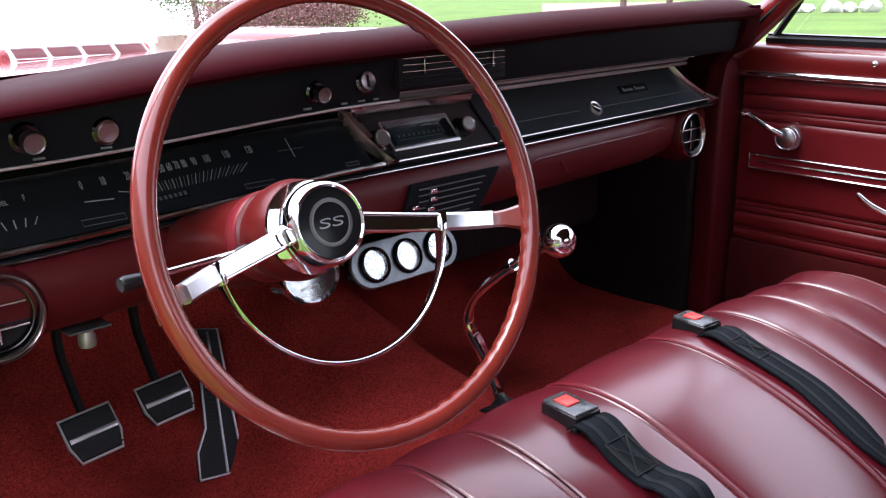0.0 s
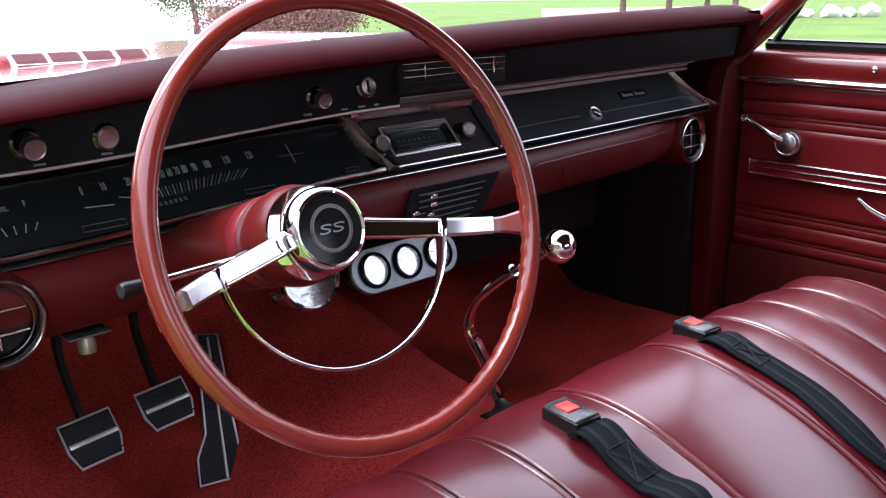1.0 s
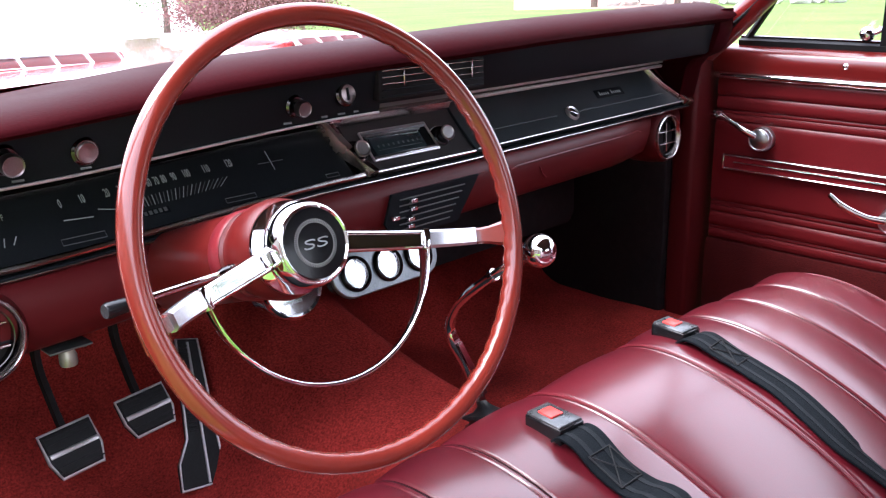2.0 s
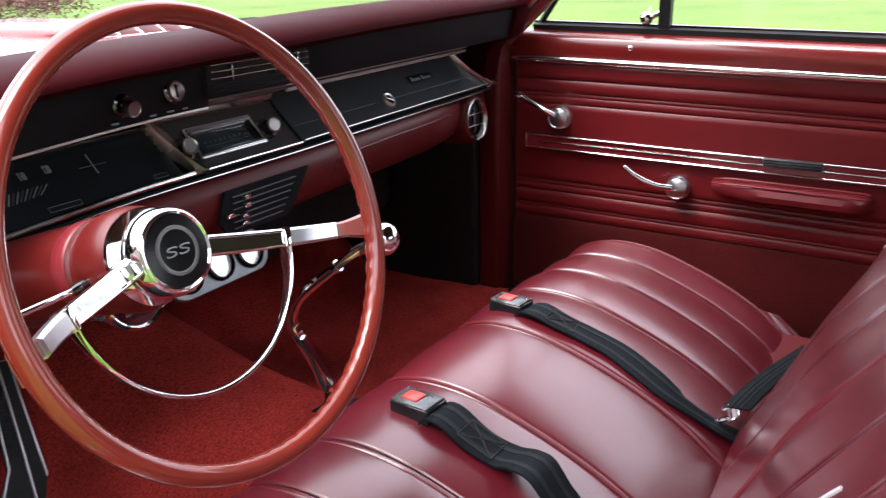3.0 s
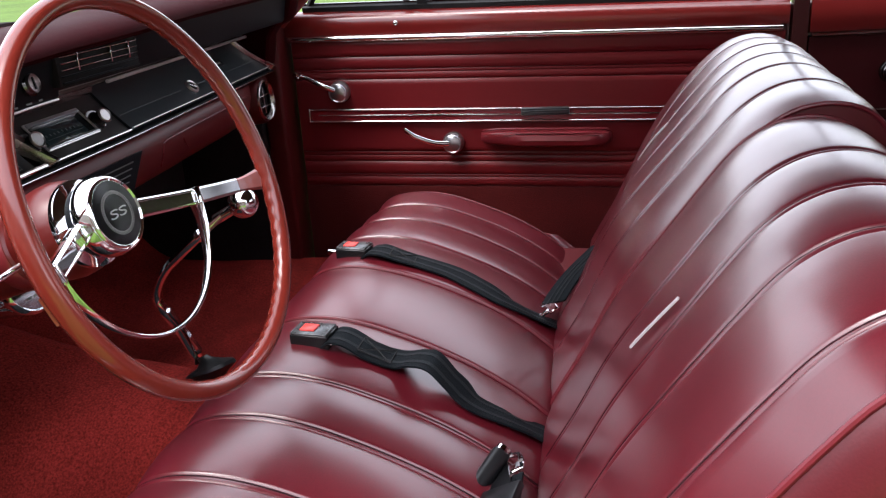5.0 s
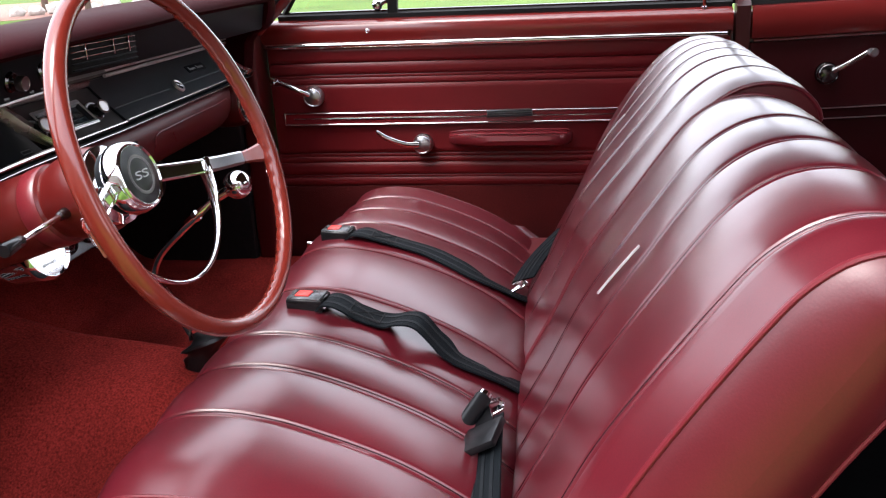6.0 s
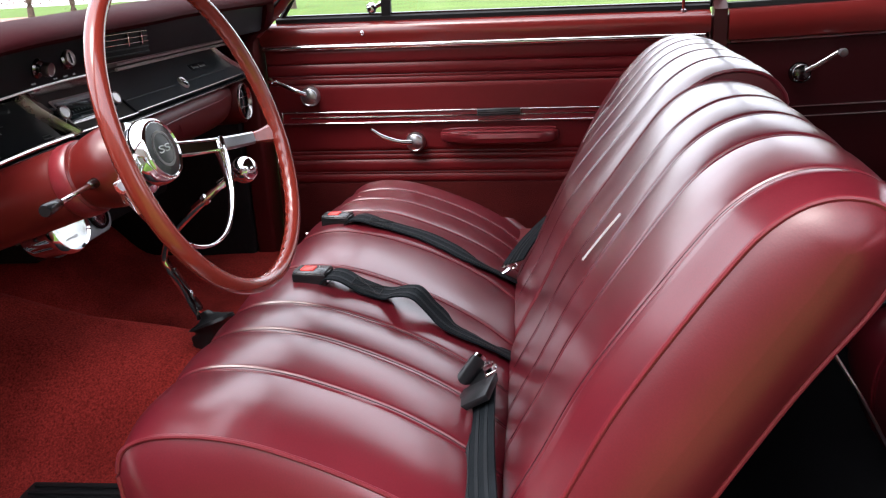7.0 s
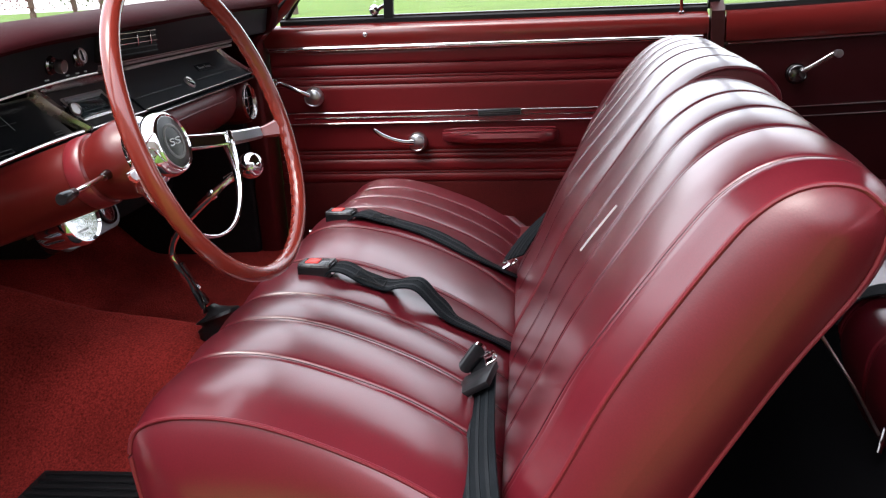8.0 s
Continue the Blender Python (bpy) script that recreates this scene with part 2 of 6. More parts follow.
KNOBMETAL = mat("spun_knob_metal", (0.22, 0.175, 0.175), 0.34, 1.0, 0.1, 900, 0.05, 0.1, 20)
CAPGREY = mat("cap_grey", (0.16, 0.16, 0.16), 0.4)
DASHPAINT = mat("red_dash_paint", (0.070, 0.006, 0.007), 0.42, 0, 0.02, 900, 0.0, 0.08, 5, spec=0.2)
COLUMN = mat("red_column_paint", (0.090, 0.007, 0.006), 0.30, 0, 0.02, 900, 0.0, 0.06, 7, spec=0.5)
GUNMETAL = mat("worn_gunmetal", (0.14, 0.15, 0.155), 0.32, 0.8, 0.15, 500, 0.05, 0.3, 30)
WALLBROWN = mat("block_wall_brown", (0.20, 0.17, 0.15), 0.8, 0, 0.15, 6, 0.1, 0.15, 0.8)
STRIPCHROME = mat("polished_strip", (0.82, 0.82, 0.83), 0.13, 1.0, 0.03, 500, 0.0, 0.06, 14)
TRIMSATIN = mat("satin_trim", (0.72, 0.69, 0.69), 0.38, 0.9, 0.08, 600, 0.03, 0.12, 16)
KNOBFACE = mat("bright_knob_face", (0.36, 0.34, 0.33), 0.3, 1.0, 0.1, 900, 0.05, 0.1, 20)
BRONZE = mat("aged_divider_metal", (0.40, 0.36, 0.34), 0.24, 1.0, 0.06, 400, 0.03, 0.2, 22, rough_var=0.08)
GLINTPALE = mat("pale_glint", (0.75, 0.75, 0.76), 0.35, 0.3)


# ---- outside ----
def ground_sheet():
    bm = bmesh.new()
    n = 40
    size = [-400, -120, -50, -25] + [-16 + k for k in range(33)] + [25, 50, 120, 400]
    rows = [[bm.verts.new((x, y, 0.0)) for x in size] for y in size]
    for a, b in zip(rows, rows[1:]):
        for i in range(len(a) - 1):
            bm.faces.new((a[i], a[i + 1], b[i + 1], b[i]))
    return bm


solo("ground", ground_sheet(), GRASS, "mown green lawn that spreads out beside the car", "lawn", kind="structure")
bm = bmesh.new()
drive = [(-45, 1.3), (2.0, 1.3), (3.2, 5.0), (190, 350), (-160, 350)]
rings(bm, [[Vector((x, y, 0.002)) for x, y in drive], [Vector((x, y, 0.03)) for x, y in drive]])
solo("pavement", bm, DRIVE, "pale concrete drive ahead of the car", "driveway", kind="structure")


court = [(33.5, 17.8), (29, 24.4), (69, 57.9), (79.5, 42.2)]
bm = bmesh.new()
rings(bm, [[Vector((x, y, 0.002)) for x, y in court], [Vector((x, y, 0.02)) for x, y in court]])
solo("paving", bm, BRICK, "pinkish brown paved court beyond the lawn", "paving", kind="structure")


# ---- car structure ----
DASH_L, DASH_R = -0.72, 0.79


def dz(x):
    """The dash falls a little towards the driver's end."""
    return -0.017 * smoothstep(-0.12, -0.56, x)


car = thing("car_floor", "red carpeted car floor with a raised centre tunnel", "car floor", kind="structure")


def floor_z(x, y):
    tunnel = lerp([(-1.6, 0.10), (-0.1, 0.12), (0.15, 0.125), (0.4, 0.155), (0.75, 0.25)], y)
    half = lerp([(-0.5, 0.15), (0.1, 0.17), (0.7, 0.26)], y)
    f = smoothstep(half + 0.06, half * 0.22, abs(x))
    z = 0.375 + tunnel * f
    z += 0.62 * max(0, y - 0.60) * smoothstep(0.60, 0.74, y)
    z += 0.08 * smoothstep(-0.62, -0.75, y)
    z += 0.03 * smoothstep(0.62, 0.72, abs(x))
    return z


def carpet():
    bm = bmesh.new()
    xs = [-0.74 + 0.02 * k for k in range(79)]
    ys = [-1.75 + 0.04 * k for k in range(30)] + [-0.55 + 0.02 * k for k in range(77)]
    rows = [[bm.verts.new((x, y, floor_z(x, y) + 0.004 * noise.noise((x * 9, y * 9, 0)))) for x in xs] for y in ys]
    for a, b in zip(rows, rows[1:]):
        for i in range(len(a) - 1):
            bm.faces.new((a[i], a[i + 1], b[i + 1], b[i]))
    return bm


part("carpet", carpet(), CARPET, car)
bm = bmesh.new()
box(bm, (-0.80, -1.8, 0.30), (0.88, 1.05, 0.345), 0.01, 1)
part("underbody", bm, DARK, car)

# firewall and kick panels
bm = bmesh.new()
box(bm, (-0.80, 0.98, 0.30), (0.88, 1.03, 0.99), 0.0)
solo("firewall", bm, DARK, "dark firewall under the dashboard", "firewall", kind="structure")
# kick panels are near-black instead of red: the footwell's shade as colour
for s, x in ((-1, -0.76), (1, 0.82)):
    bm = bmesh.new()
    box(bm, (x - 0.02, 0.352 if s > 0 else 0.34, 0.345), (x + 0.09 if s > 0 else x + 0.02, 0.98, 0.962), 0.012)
    solo("kick_panel", bm, DARK, "kick panel coloured near-black for the footwell's shade", "kick panel", kind="structure")


solo("hinge_post", box(bmesh.new(), (0.812, 0.300, 0.36), (0.96, 0.351, 0.965), 0.010, 3), DASHPAINT, "dark red painted hinge post ahead of the door", "door post", kind="structure")


# roof, pillars and glass
def roof():
    bm = bmesh.new()
    loops = []
    for k in range(13):
        y = -0.02 - 1.62 * k / 12
        loops.append([(x, y, 1.345 + 0.055 * (1 - (x / 0.66) ** 2) - 0.03 * smoothstep(-0.8, -1.5, y)) for x in [-0.64 + 1.34 * i / 16 for i in range(17)]])
    rings(bm, loops, False)
    b2 = bm.copy()
    bmesh.ops.translate(b2, vec=(0, 0, 0.03), verts=b2.verts)
    return bm, b2


inner, outer = roof()
roof_ob = thing("roof", "closed hardtop roof with a red headliner", "roof", kind="structure")
part("headliner", inner, HEADLINER, roof_ob)
part("roof_skin", outer, BODY, roof_ob)


for s, x in ((-1, -0.775), (1, 0.855)):
    top = 0.69 if s > 0 else -0.63
    pts = [(x, 0.31, 0.965), (x - 0.01 * s, 0.22, 1.045), (x - 0.05 * s, 0.10, 1.16), (top, -0.03, 1.35)]
    bm = tube(smooth_path(pts, 4), 0.026, 10, up=(1, 0, 0))
    pil = thing("windshield_pillar", "red painted windshield pillar with a black seal", "pillar", kind="structure")
    part("post", bm, PAINT, pil)
    off = Vector((-0.024 * s, -0.02, 0.01))
    part("seal_edge", tube([Vector(p) + off for p in smooth_path(pts, 4)], 0.005, 8, up=(1, 0, 0)), RUBBER, pil)
shield = thing("windshield", "clear curved windshield", "windshield", kind="structure")
ws = bmesh.new()
loops = []
for k in range(9):
    t = k / 8
    loops.append([(x * (1 - 0.16 * t) + 0.01, 0.60 - 0.20 * (x / 0.8) ** 2 - 0.60 * t, 1.0 + 0.355 * t) for x in [-0.80 + 1.64 * i / 20 for i in range(21)]])
rings(ws, loops, False)
g = part("pane", ws, SCREEN, shield)
g.visible_shadow = False
rear = bmesh.new()
loops = [[(x, -1.50 - 0.42 * t, 1.33 - 0.38 * t) for x in (-0.42, 0.02, 0.46)] for t in (0, 0.5, 1)]
rings(rear, loops, False)
rw = thing("rear_window", "clear sloping rear window", "window", kind="structure")
g = part("pane", rear, GLASS, rw)
g.visible_shadow = False
# unseen roof sides, added to keep light out of the rear cabin
for s, xa, xb in ((-1, -0.66, -0.79), (1, 0.72, 0.87)):
    sail = bmesh.new()
    rings(sail, [[Vector((xb, -1.22 if s > 0 else -0.98, 0.95)), Vector((xa, -1.12 if s > 0 else -0.90, 1.37)), Vector((xa, -1.66, 1.36)), Vector((xb, -1.98, 0.95))],
                 [Vector((xb + 0.03 * s, -1.22 if s > 0 else -0.98, 0.95)), Vector((xa + 0.03 * s, -1.12 if s > 0 else -0.90, 1.39)), Vector((xa + 0.03 * s, -1.66, 1.38)), Vector((xb + 0.03 * s, -1.98, 0.95))]])
    solo("shade_panel", sail, HEADLINER, "unseen dark red roof side, added to darken the rear cabin", "roof pillar", kind="structure")
# unseen panels that narrow the rear glass, added for the same dimming
for xa, xb in ((-0.80, -0.42), (0.46, 0.88)):
    rings_bm = bmesh.new()
    rings(rings_bm, [[Vector((xa, -1.58, 1.35)), Vector((xb, -1.58, 1.37)), Vector((xb, -1.96, 0.94)), Vector((xa, -1.96, 0.94))],
                     [Vector((xa, -1.61, 1.36)), Vector((xb, -1.61, 1.38)), Vector((xb, -1.99, 0.95)), Vector((xa, -1.99, 0.95))]])
    solo("rear_shade_panel", rings_bm, HEADLINER, "unseen dark red panel, added to narrow the rear glass and its light", "roof pillar", kind="structure")
bm = bmesh.new()
box(bm, (-0.80, -1.95, 0.34), (0.88, -1.90, 0.96), 0.01)
box(bm, (-0.80, -1.95, 0.92), (0.88, -1.55, 0.96), 0.01)
solo("rear_shelf", bm, HEADLINER, "red rear shelf behind the back seat", "shelf", kind="structure")

# hood ahead of the windshield
hood = thing("hood", "red glossy hood with two louvred vents", "car hood")
bm = bmesh.new()
loops = []
for k in range(15):
    y = 0.56 + 1.35 * k / 14
    loops.append([(x, y - 0.18 * (x / 0.8) ** 2 * (1 - k / 14), 1.000 - 0.006 * (k / 14) + 0.004 * math.exp(-(x / 0.35) ** 2) - 0.02 * (x / 0.8) ** 4 - 0.06 * smoothstep(1.45, 1.95, y)) for x in [-0.82 + 1.68 * i / 28 for i in range(29)]])
rings(bm, loops, False)
part("hood_skin", bm, BODY, hood)
bm = bmesh.new()
box(bm, (-0.84, 1.06, 0.55), (0.90, 1.93, 0.90), 0.04, 3)
part("fender", bm, BODY, hood)
for vx in (-0.262, 0.28):
    vm = facing((vx, 0.762, 1.0065), (1, 0, -0.02), (0, -0.485, 0.874))
    part("vent_scoop", box(bmesh.new(), (vx - 0.118, 0.778, 0.96), (vx + 0.118, 1.25, 1.0155), 0.010, 3), BODY, hood)
    vent = part("vent_frame", box(bmesh.new(), (-0.104, -0.019, -0.02), (0.104, 0.019, 0.0), 0.003, m=vm), DULLCHROME, hood, "chrome framed hood vent")
    for k in range(4):
        x0 = -0.100 + 0.0505 * k
        part("louvre", box(bmesh.new(), (x0, -0.015, -0.012), (x0 + 0.046, 0.015, 0.0015), 0.002, m=vm), MAROON, vent)
        part("louvre_rim", tube([vm @ Vector(p) for p in ((x0, -0.015, 0.002), (x0 + 0.046, -0.015, 0.002), (x0 + 0.046, 0.015, 0.002), (x0, 0.015, 0.002))], 0.0012, 6, closed=True), CHROME, vent)
for wx, wy in ((-0.16, 0.56), (0.36, 0.50)):
    wiper = thing("windshield_wiper", "chrome windshield wiper resting below the glass", "wiper", group="wipers")
    part("arm", tube(smooth_path([(wx, wy + 0.03, 0.985), (wx + 0.12, wy + 0.02, 1.0), (wx + 0.25, wy - 0.005, 1.005)], 4), 0.004, 8), CHROME, wiper)
    part("blade", tube([(wx + 0.05, wy + 0.008, 1.003), (wx + 0.25, wy - 0.004, 1.006), (wx + 0.42, wy - 0.02, 1.004)], 0.0045, 8), RUBBER, wiper)

# ---- passenger door ----
PX = 0.838      # inner face of the door panel
DF, DR = 0.285, -0.785


def dslope(y):
    return 0.018 * (y - 0.1)


door = thing("door_1", "closed passenger door with red pleated vinyl panel and chrome trims", "car door", kind="structure")


def door_panel(y0, y1):
    """The pleated inner panel: a profile in (x, z) carried along y."""
    seams = [0.580, 0.600, 0.606, 0.637, 0.651, 0.660, 0.8255, 0.841, 0.848, 0.8756, 0.913]
    prof = [(0.0, 0.34), (0.0, 0.575)]
    for a, b in zip(seams, seams[1:]):
        swell = min(0.0050, 0.16 * (b - a))
        edge = min(0.012, 0.5 * (b - a))
        prof.append((0.0035, a))
        for u in (0.06, 0.18, 0.36, 0.6, 0.85, 1.0):
            prof.append((-swell * math.sin(math.pi / 2 * u) ** 0.7, a + edge * u))
        for u in (1.0, 0.85, 0.6, 0.36, 0.18, 0.06):
            prof.append((-swell * math.sin(math.pi / 2 * u) ** 0.7, b - edge * u + 1e-5))
    prof.append((0.0035, seams[-1]))
    bm = bmesh.new()
    loops = []
    for k in range(41):
        y = y0 + (y1 - y0) * k / 40
        puff = 0.0025 * noise.noise((y * 6, 3.3, 0))
        loops.append([(PX + dx + puff * (1 if z > 0.59 else 0), y, z + dslope(y)) for dx, z in prof])
    rings(bm, loops, False)
    return bm


part("pleated_panel", door_panel(DF - 0.012, DR + 0.005), VINYL_DOOR, door)
bm = bmesh.new()
box(bm, (PX + 0.012, DR, 0.33), (PX + 0.075, DF, 0.945), 0.01)
part("door_shell", bm, PAINT, door)


def along_y(prof, y0, y1, n=24, z_of=dslope):
    """A closed (x, z) profile carried along y."""
    loops = []
    for k in range(n + 1):
        y = y0 + (y1 - y0) * k / n
        loops.append([(x, y, z + z_of(y)) for x, z in prof])
    return rings(bmesh.new(), loops)


# painted upper rail, rolled over towards the glass
rail = [(PX - 0.006, 0.924), (PX - 0.011, 0.94), (PX - 0.010, 0.956), (PX - 0.002, 0.968), (PX + 0.012, 0.974), (PX + 0.03, 0.974), (PX + 0.03, 0.924)]
part("upper_rail", along_y(rail, DF, DR), PAINT, door, "glossy red painted door top")
trim = [(PX - 0.003, 0.926)] + [(PX - 0.006 - 0.009 * math.cos(radians(a)), 0.917 + 0.0075 * math.sin(radians(a))) for a in range(80, -81, -20)] + [(PX - 0.003, 0.908)]
part("chrome_strip", along_y(trim, DF - 0.005, DR + 0.012), STRIPCHROME, door, "bright chrome strip")
part("window_seal", along_y([(PX + 0.012, 0.974), (PX + 0.010, 0.984), (PX + 0.018, 0.988), (PX + 0.03, 0.984), (PX + 0.03, 0.974)], DF - 0.04, DR), RUBBER, door)
part("seal_bead", along_y([(PX + 0.020, 0.986), (PX + 0.019, 0.992), (PX + 0.026, 0.993), (PX + 0.028, 0.986)], DF - 0.04, DR), DARKCHROME, door)
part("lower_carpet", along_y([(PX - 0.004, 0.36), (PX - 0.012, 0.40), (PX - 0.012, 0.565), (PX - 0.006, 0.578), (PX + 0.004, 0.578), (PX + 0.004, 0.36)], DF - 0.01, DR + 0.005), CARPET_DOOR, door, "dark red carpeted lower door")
# belt moulding
moulding = part("belt_moulding", along_y([(PX - 0.002, 0.731), (PX - 0.012, 0.733), (PX - 0.012, 0.760), (PX - 0.002, 0.762)], 0.245, DR + 0.02), mat("moulding_red", (0.16, 0.012, 0.016), 0.18, 0, 0.05, 300, 0, 0.15, 8, coat=0.6), door, "dark red glossy moulding with chrome edges")
for z in (0.7325, 0.7595):
    part("chrome_edge", along_y([(PX - 0.010, z + 0.0028)] + [(PX - 0.0115 - 0.0045 * math.cos(radians(a)), z + 0.0024 * math.sin(radians(a))) for a in range(75, -76, -25)] + [(PX - 0.010, z - 0.0028)], 0.247, DR + 0.02), STRIPCHROME if z < 0.74 else DULLCHROME, moulding)
part("chrome_edge", along_y([(PX - 0.010, 0.7490), (PX - 0.0135, 0.7478), (PX - 0.0150, 0.7465), (PX - 0.0135, 0.7452), (PX - 0.010, 0.7445)], 0.225, DR + 0.02), DULLCHROME, moulding)
part("chrome_edge", box(bmesh.new(), (PX - 0.016, 0.2445, 0.735), (PX - 0.008, 0.2475, 0.765), 0.001), CHROME, moulding)
part("emblem", box(bmesh.new(), (PX - 0.019, -0.345, 0.738), (PX - 0.010, -0.24, 0.755), 0.002), GUNMETAL, moulding, "ribbed dark chrome plate")
for k in range(3):
    part("emblem_rib", box(bmesh.new(), (PX - 0.0205, -0.343, 0.7405 + 0.005 * k), (PX - 0.0185, -0.242, 0.742 + 0.005 * k), 0.0004, 1), BLACK, moulding)


def crank_handle(name, pivot, knob, group, label, metal=SATIN):
    """A chrome arm on a round boss with a turned knob."""
    p, k = Vector(pivot), Vector(knob)
    t = thing(name, label, "window crank" if name == "window_crank" else "door handle", group=group)
    m = facing(p, (0, -1, 0), (-1, 0, 0))
    part("boss", lathe([(0.004, -0.012), (0.0235, -0.012), (0.0245, -0.005), (0.0235, 0.001), (0.0220, 0.003), (0.0222, 0.010), (0.0212, 0.0135), (0.0192, 0.0150), (0.0180, 0.0142), (0.0165, 0.0150), (0.008, 0.0172), (0.0005, 0.0180)], 32, m), metal, t, "ribbed chrome boss")
    return t, p, k


crank, p, k = crank_handle("window_crank", (PX - 0.012, 0.171, 0.801), (0.79, 0.258, 0.846), "window cranks", "chrome window crank with a small knob")
line = smooth_path([p + Vector((-0.012, 0.004, 0.004)), p + Vector((-0.022, 0.03, 0.018)), Vector((0.812, 0.247, 0.840)), Vector((0.812, 0.260, 0.847))], 5)
OVAL = [(0.0058 * math.cos(t), 0.0040 * math.sin(t)) for t in [2 * math.pi * j / 12 for j in range(12)]]
part("arm", sweep(line, OVAL, up=(-1, 0, 0), scale=[1.15 - 0.35 * i / (len(line) - 1) for i in range(len(line))]), STRIPCHROME, crank)
part("knob", lathe([(0.002, -0.002), (0.0075, 0.0), (0.008, 0.004), (0.006, 0.008), (0.0085, 0.014), (0.0095, 0.02), (0.008, 0.025), (0.001, 0.026)], 20, facing((0.816, 0.2564, 0.8457), (0, -1, 0), (-1, 0, 0))), CHROME, crank)
handle, p, k = crank_handle("door_handle", (PX - 0.016, -0.085, 0.680), (0.80, 0.02, 0.715), "", "curved chrome inside door handle on a round boss")
line = smooth_path([p + Vector((-0.014, 0.008, 0.001)), p + Vector((-0.024, 0.04, 0.006)), p + Vector((-0.030, 0.08, 0.022)), p + Vector((-0.032, 0.103, 0.040))], 5)
part("lever", sweep(line, OVAL, up=(-1, 0, 0), scale=[1.25, 1.22, 1.2, 1.15, 1.1, 1.1, 1.1, 1.12, 1.15, 1.15, 1.15, 1.12, 1.05, 0.98, 0.9, 0.7][:len(line)]), STRIPCHROME, handle)

# arm rest
arm = thing("armrest", "red padded vinyl armrest screwed to the door", "armrest")
sec = [(-0.002, -0.020), (-0.040, -0.020), (-0.054, -0.014), (-0.060, -0.003), (-0.056, 0.008), (-0.044, 0.013), (-0.002, 0.014)]
loops = []
for k in range(21):
    t = k / 20
    y = -0.145 - 0.29 * t
    e = math.sqrt(max(0.02, 1 - abs(2 * t - 1) ** 7)) * lerp([(0, 0.35), (0.06, 0.65), (0.3, 1), (1, 1)], t)
    loops.append([(PX + 0.0 + a * e * 0.8, y, 0.697 + b * (0.55 + 0.45 * e) + dslope(y)) for a, b in sec])
part("pad", rings(bmesh.new(), loops), ARMVINYL, arm)
for dx, z0 in ((-0.022, 0.7105), (-0.0425, 0.7045)):
    part("piping", tube(smooth_path([(PX + dx * 0.55, -0.153, z0 - 0.006), (PX + dx * 0.9, -0.170, z0 - 0.002), (PX + dx, -0.20, z0), (PX + dx, -0.30, z0 - 0.002), (PX + dx, -0.41, z0 - 0.004), (PX + dx * 0.8, -0.428, z0 - 0.007)], 4), 0.0020, 8), ARMVINYL, arm)
for y in (-0.27, -0.36):
    part("screw", lathe([(0.0005, 0), (0.004, 0), (0.003, 0.003), (0.0005, 0.0035)], 12, facing((PX - 0.012, y, 0.668), (0, -1, 0), (-1, 0, 0))), CHROME, arm)

part("button", lathe([(0.0005, 0), (0.006, 0), (0.005, 0.004), (0.0025, 0.006), (0.0005, 0.0065)], 16, facing((PX - 0.010, 0.028, 0.947), (0, -1, 0), (-1, 0, 0))), CHROME, door, "small chrome button")
lock = thing("lock_knob", "small red door lock knob standing on the sill", "lock knob")
part("stem", lathe([(0.004, 0), (0.0035, 0.03), (0.0075, 0.036), (0.0078, 0.041), (0.006, 0.044), (0.0005, 0.044)], 18, Matrix.Translation((PX + 0.008, -0.725, 0.955))), WHEEL, lock)
part("ferrule", lathe([(0.0075, 0), (0.008, 0.004), (0.005, 0.006)], 18, Matrix.Translation((PX + 0.008, -0.725, 0.957))), CHROME, lock)

# side glass with vent window
win = thing("window_1", "passenger door glass and vent window with chrome posts", "car window", kind="structure")
GX = PX + 0.024


def gx(z):
    return GX - 0.30 * max(0, z - 0.99)


def pane(ypts):
    bm = bmesh.new()
    a = [Vector((gx(z), y, z)) for y, z in ypts]
    rings(bm, [a, [v + Vector((0.004, 0, 0)) for v in a]])
    return bm


g = part("pane", pane([(-0.03, 0.982), (-0.790, 0.962), (-0.805, 1.34), (-0.05, 1.345)]), GLASS, win)
g.visible_shadow = False
g = part("vent_pane", pane([(0.225, 0.995), (-0.02, 0.985), (-0.04, 1.34), (0.00, 1.31)]), GLASS, win)
g.visible_shadow = False
part("vent_post", sweep([(gx(0.975), -0.028, 0.975), (gx(1.34), -0.062, 1.34)], [(-0.010, -0.011), (0.010, -0.011), (0.010, 0.011), (-0.010, 0.011)], up=(0, 1, 0)), RUBBER, win, "dark vent window post")
part("post_chrome", sweep([(gx(0.975) - 0.008, -0.024, 0.978), (gx(1.34) - 0.008, -0.058, 1.34)], [(-0.003, -0.003), (0.003, -0.003), (0.003, 0.003), (-0.003, 0.003)], up=(0, 1, 0)), CHROME, win)
part("vent_frame", tube([(gx(0.99), 0.232, 0.990), (gx(0.985), 0.19, 0.988), (gx(0.982), -0.02, 0.982)], 0.006, 8), RUBBER, win)
part("vent_frame", tube([(gx(0.99), 0.232, 0.990), (gx(1.05), 0.185, 1.05), (gx(1.33), -0.005, 1.33)], 0.007, 8, up=(1, 0, 0)), RUBBER, win)
latch = part("vent_latch", lathe([(0.003, -0.014), (0.010, -0.013), (0.0125, -0.006), (0.0125, 0.002), (0.010, 0.009), (0.004, 0.0125), (0.0005, 0.013)], 24, facing((gx(1.0) - 0.016, 0.004, 1.003), (0, -1, 0), (-1, 0, 0.3))), CHROME, win, "round chrome vent latch")
part("latch_stem", tube([(gx(1.0) - 0.016, 0.0, 1.002), (gx(1.0) - 0.008, -0.022, 1.012)], 0.005, 8), CHROME, latch)

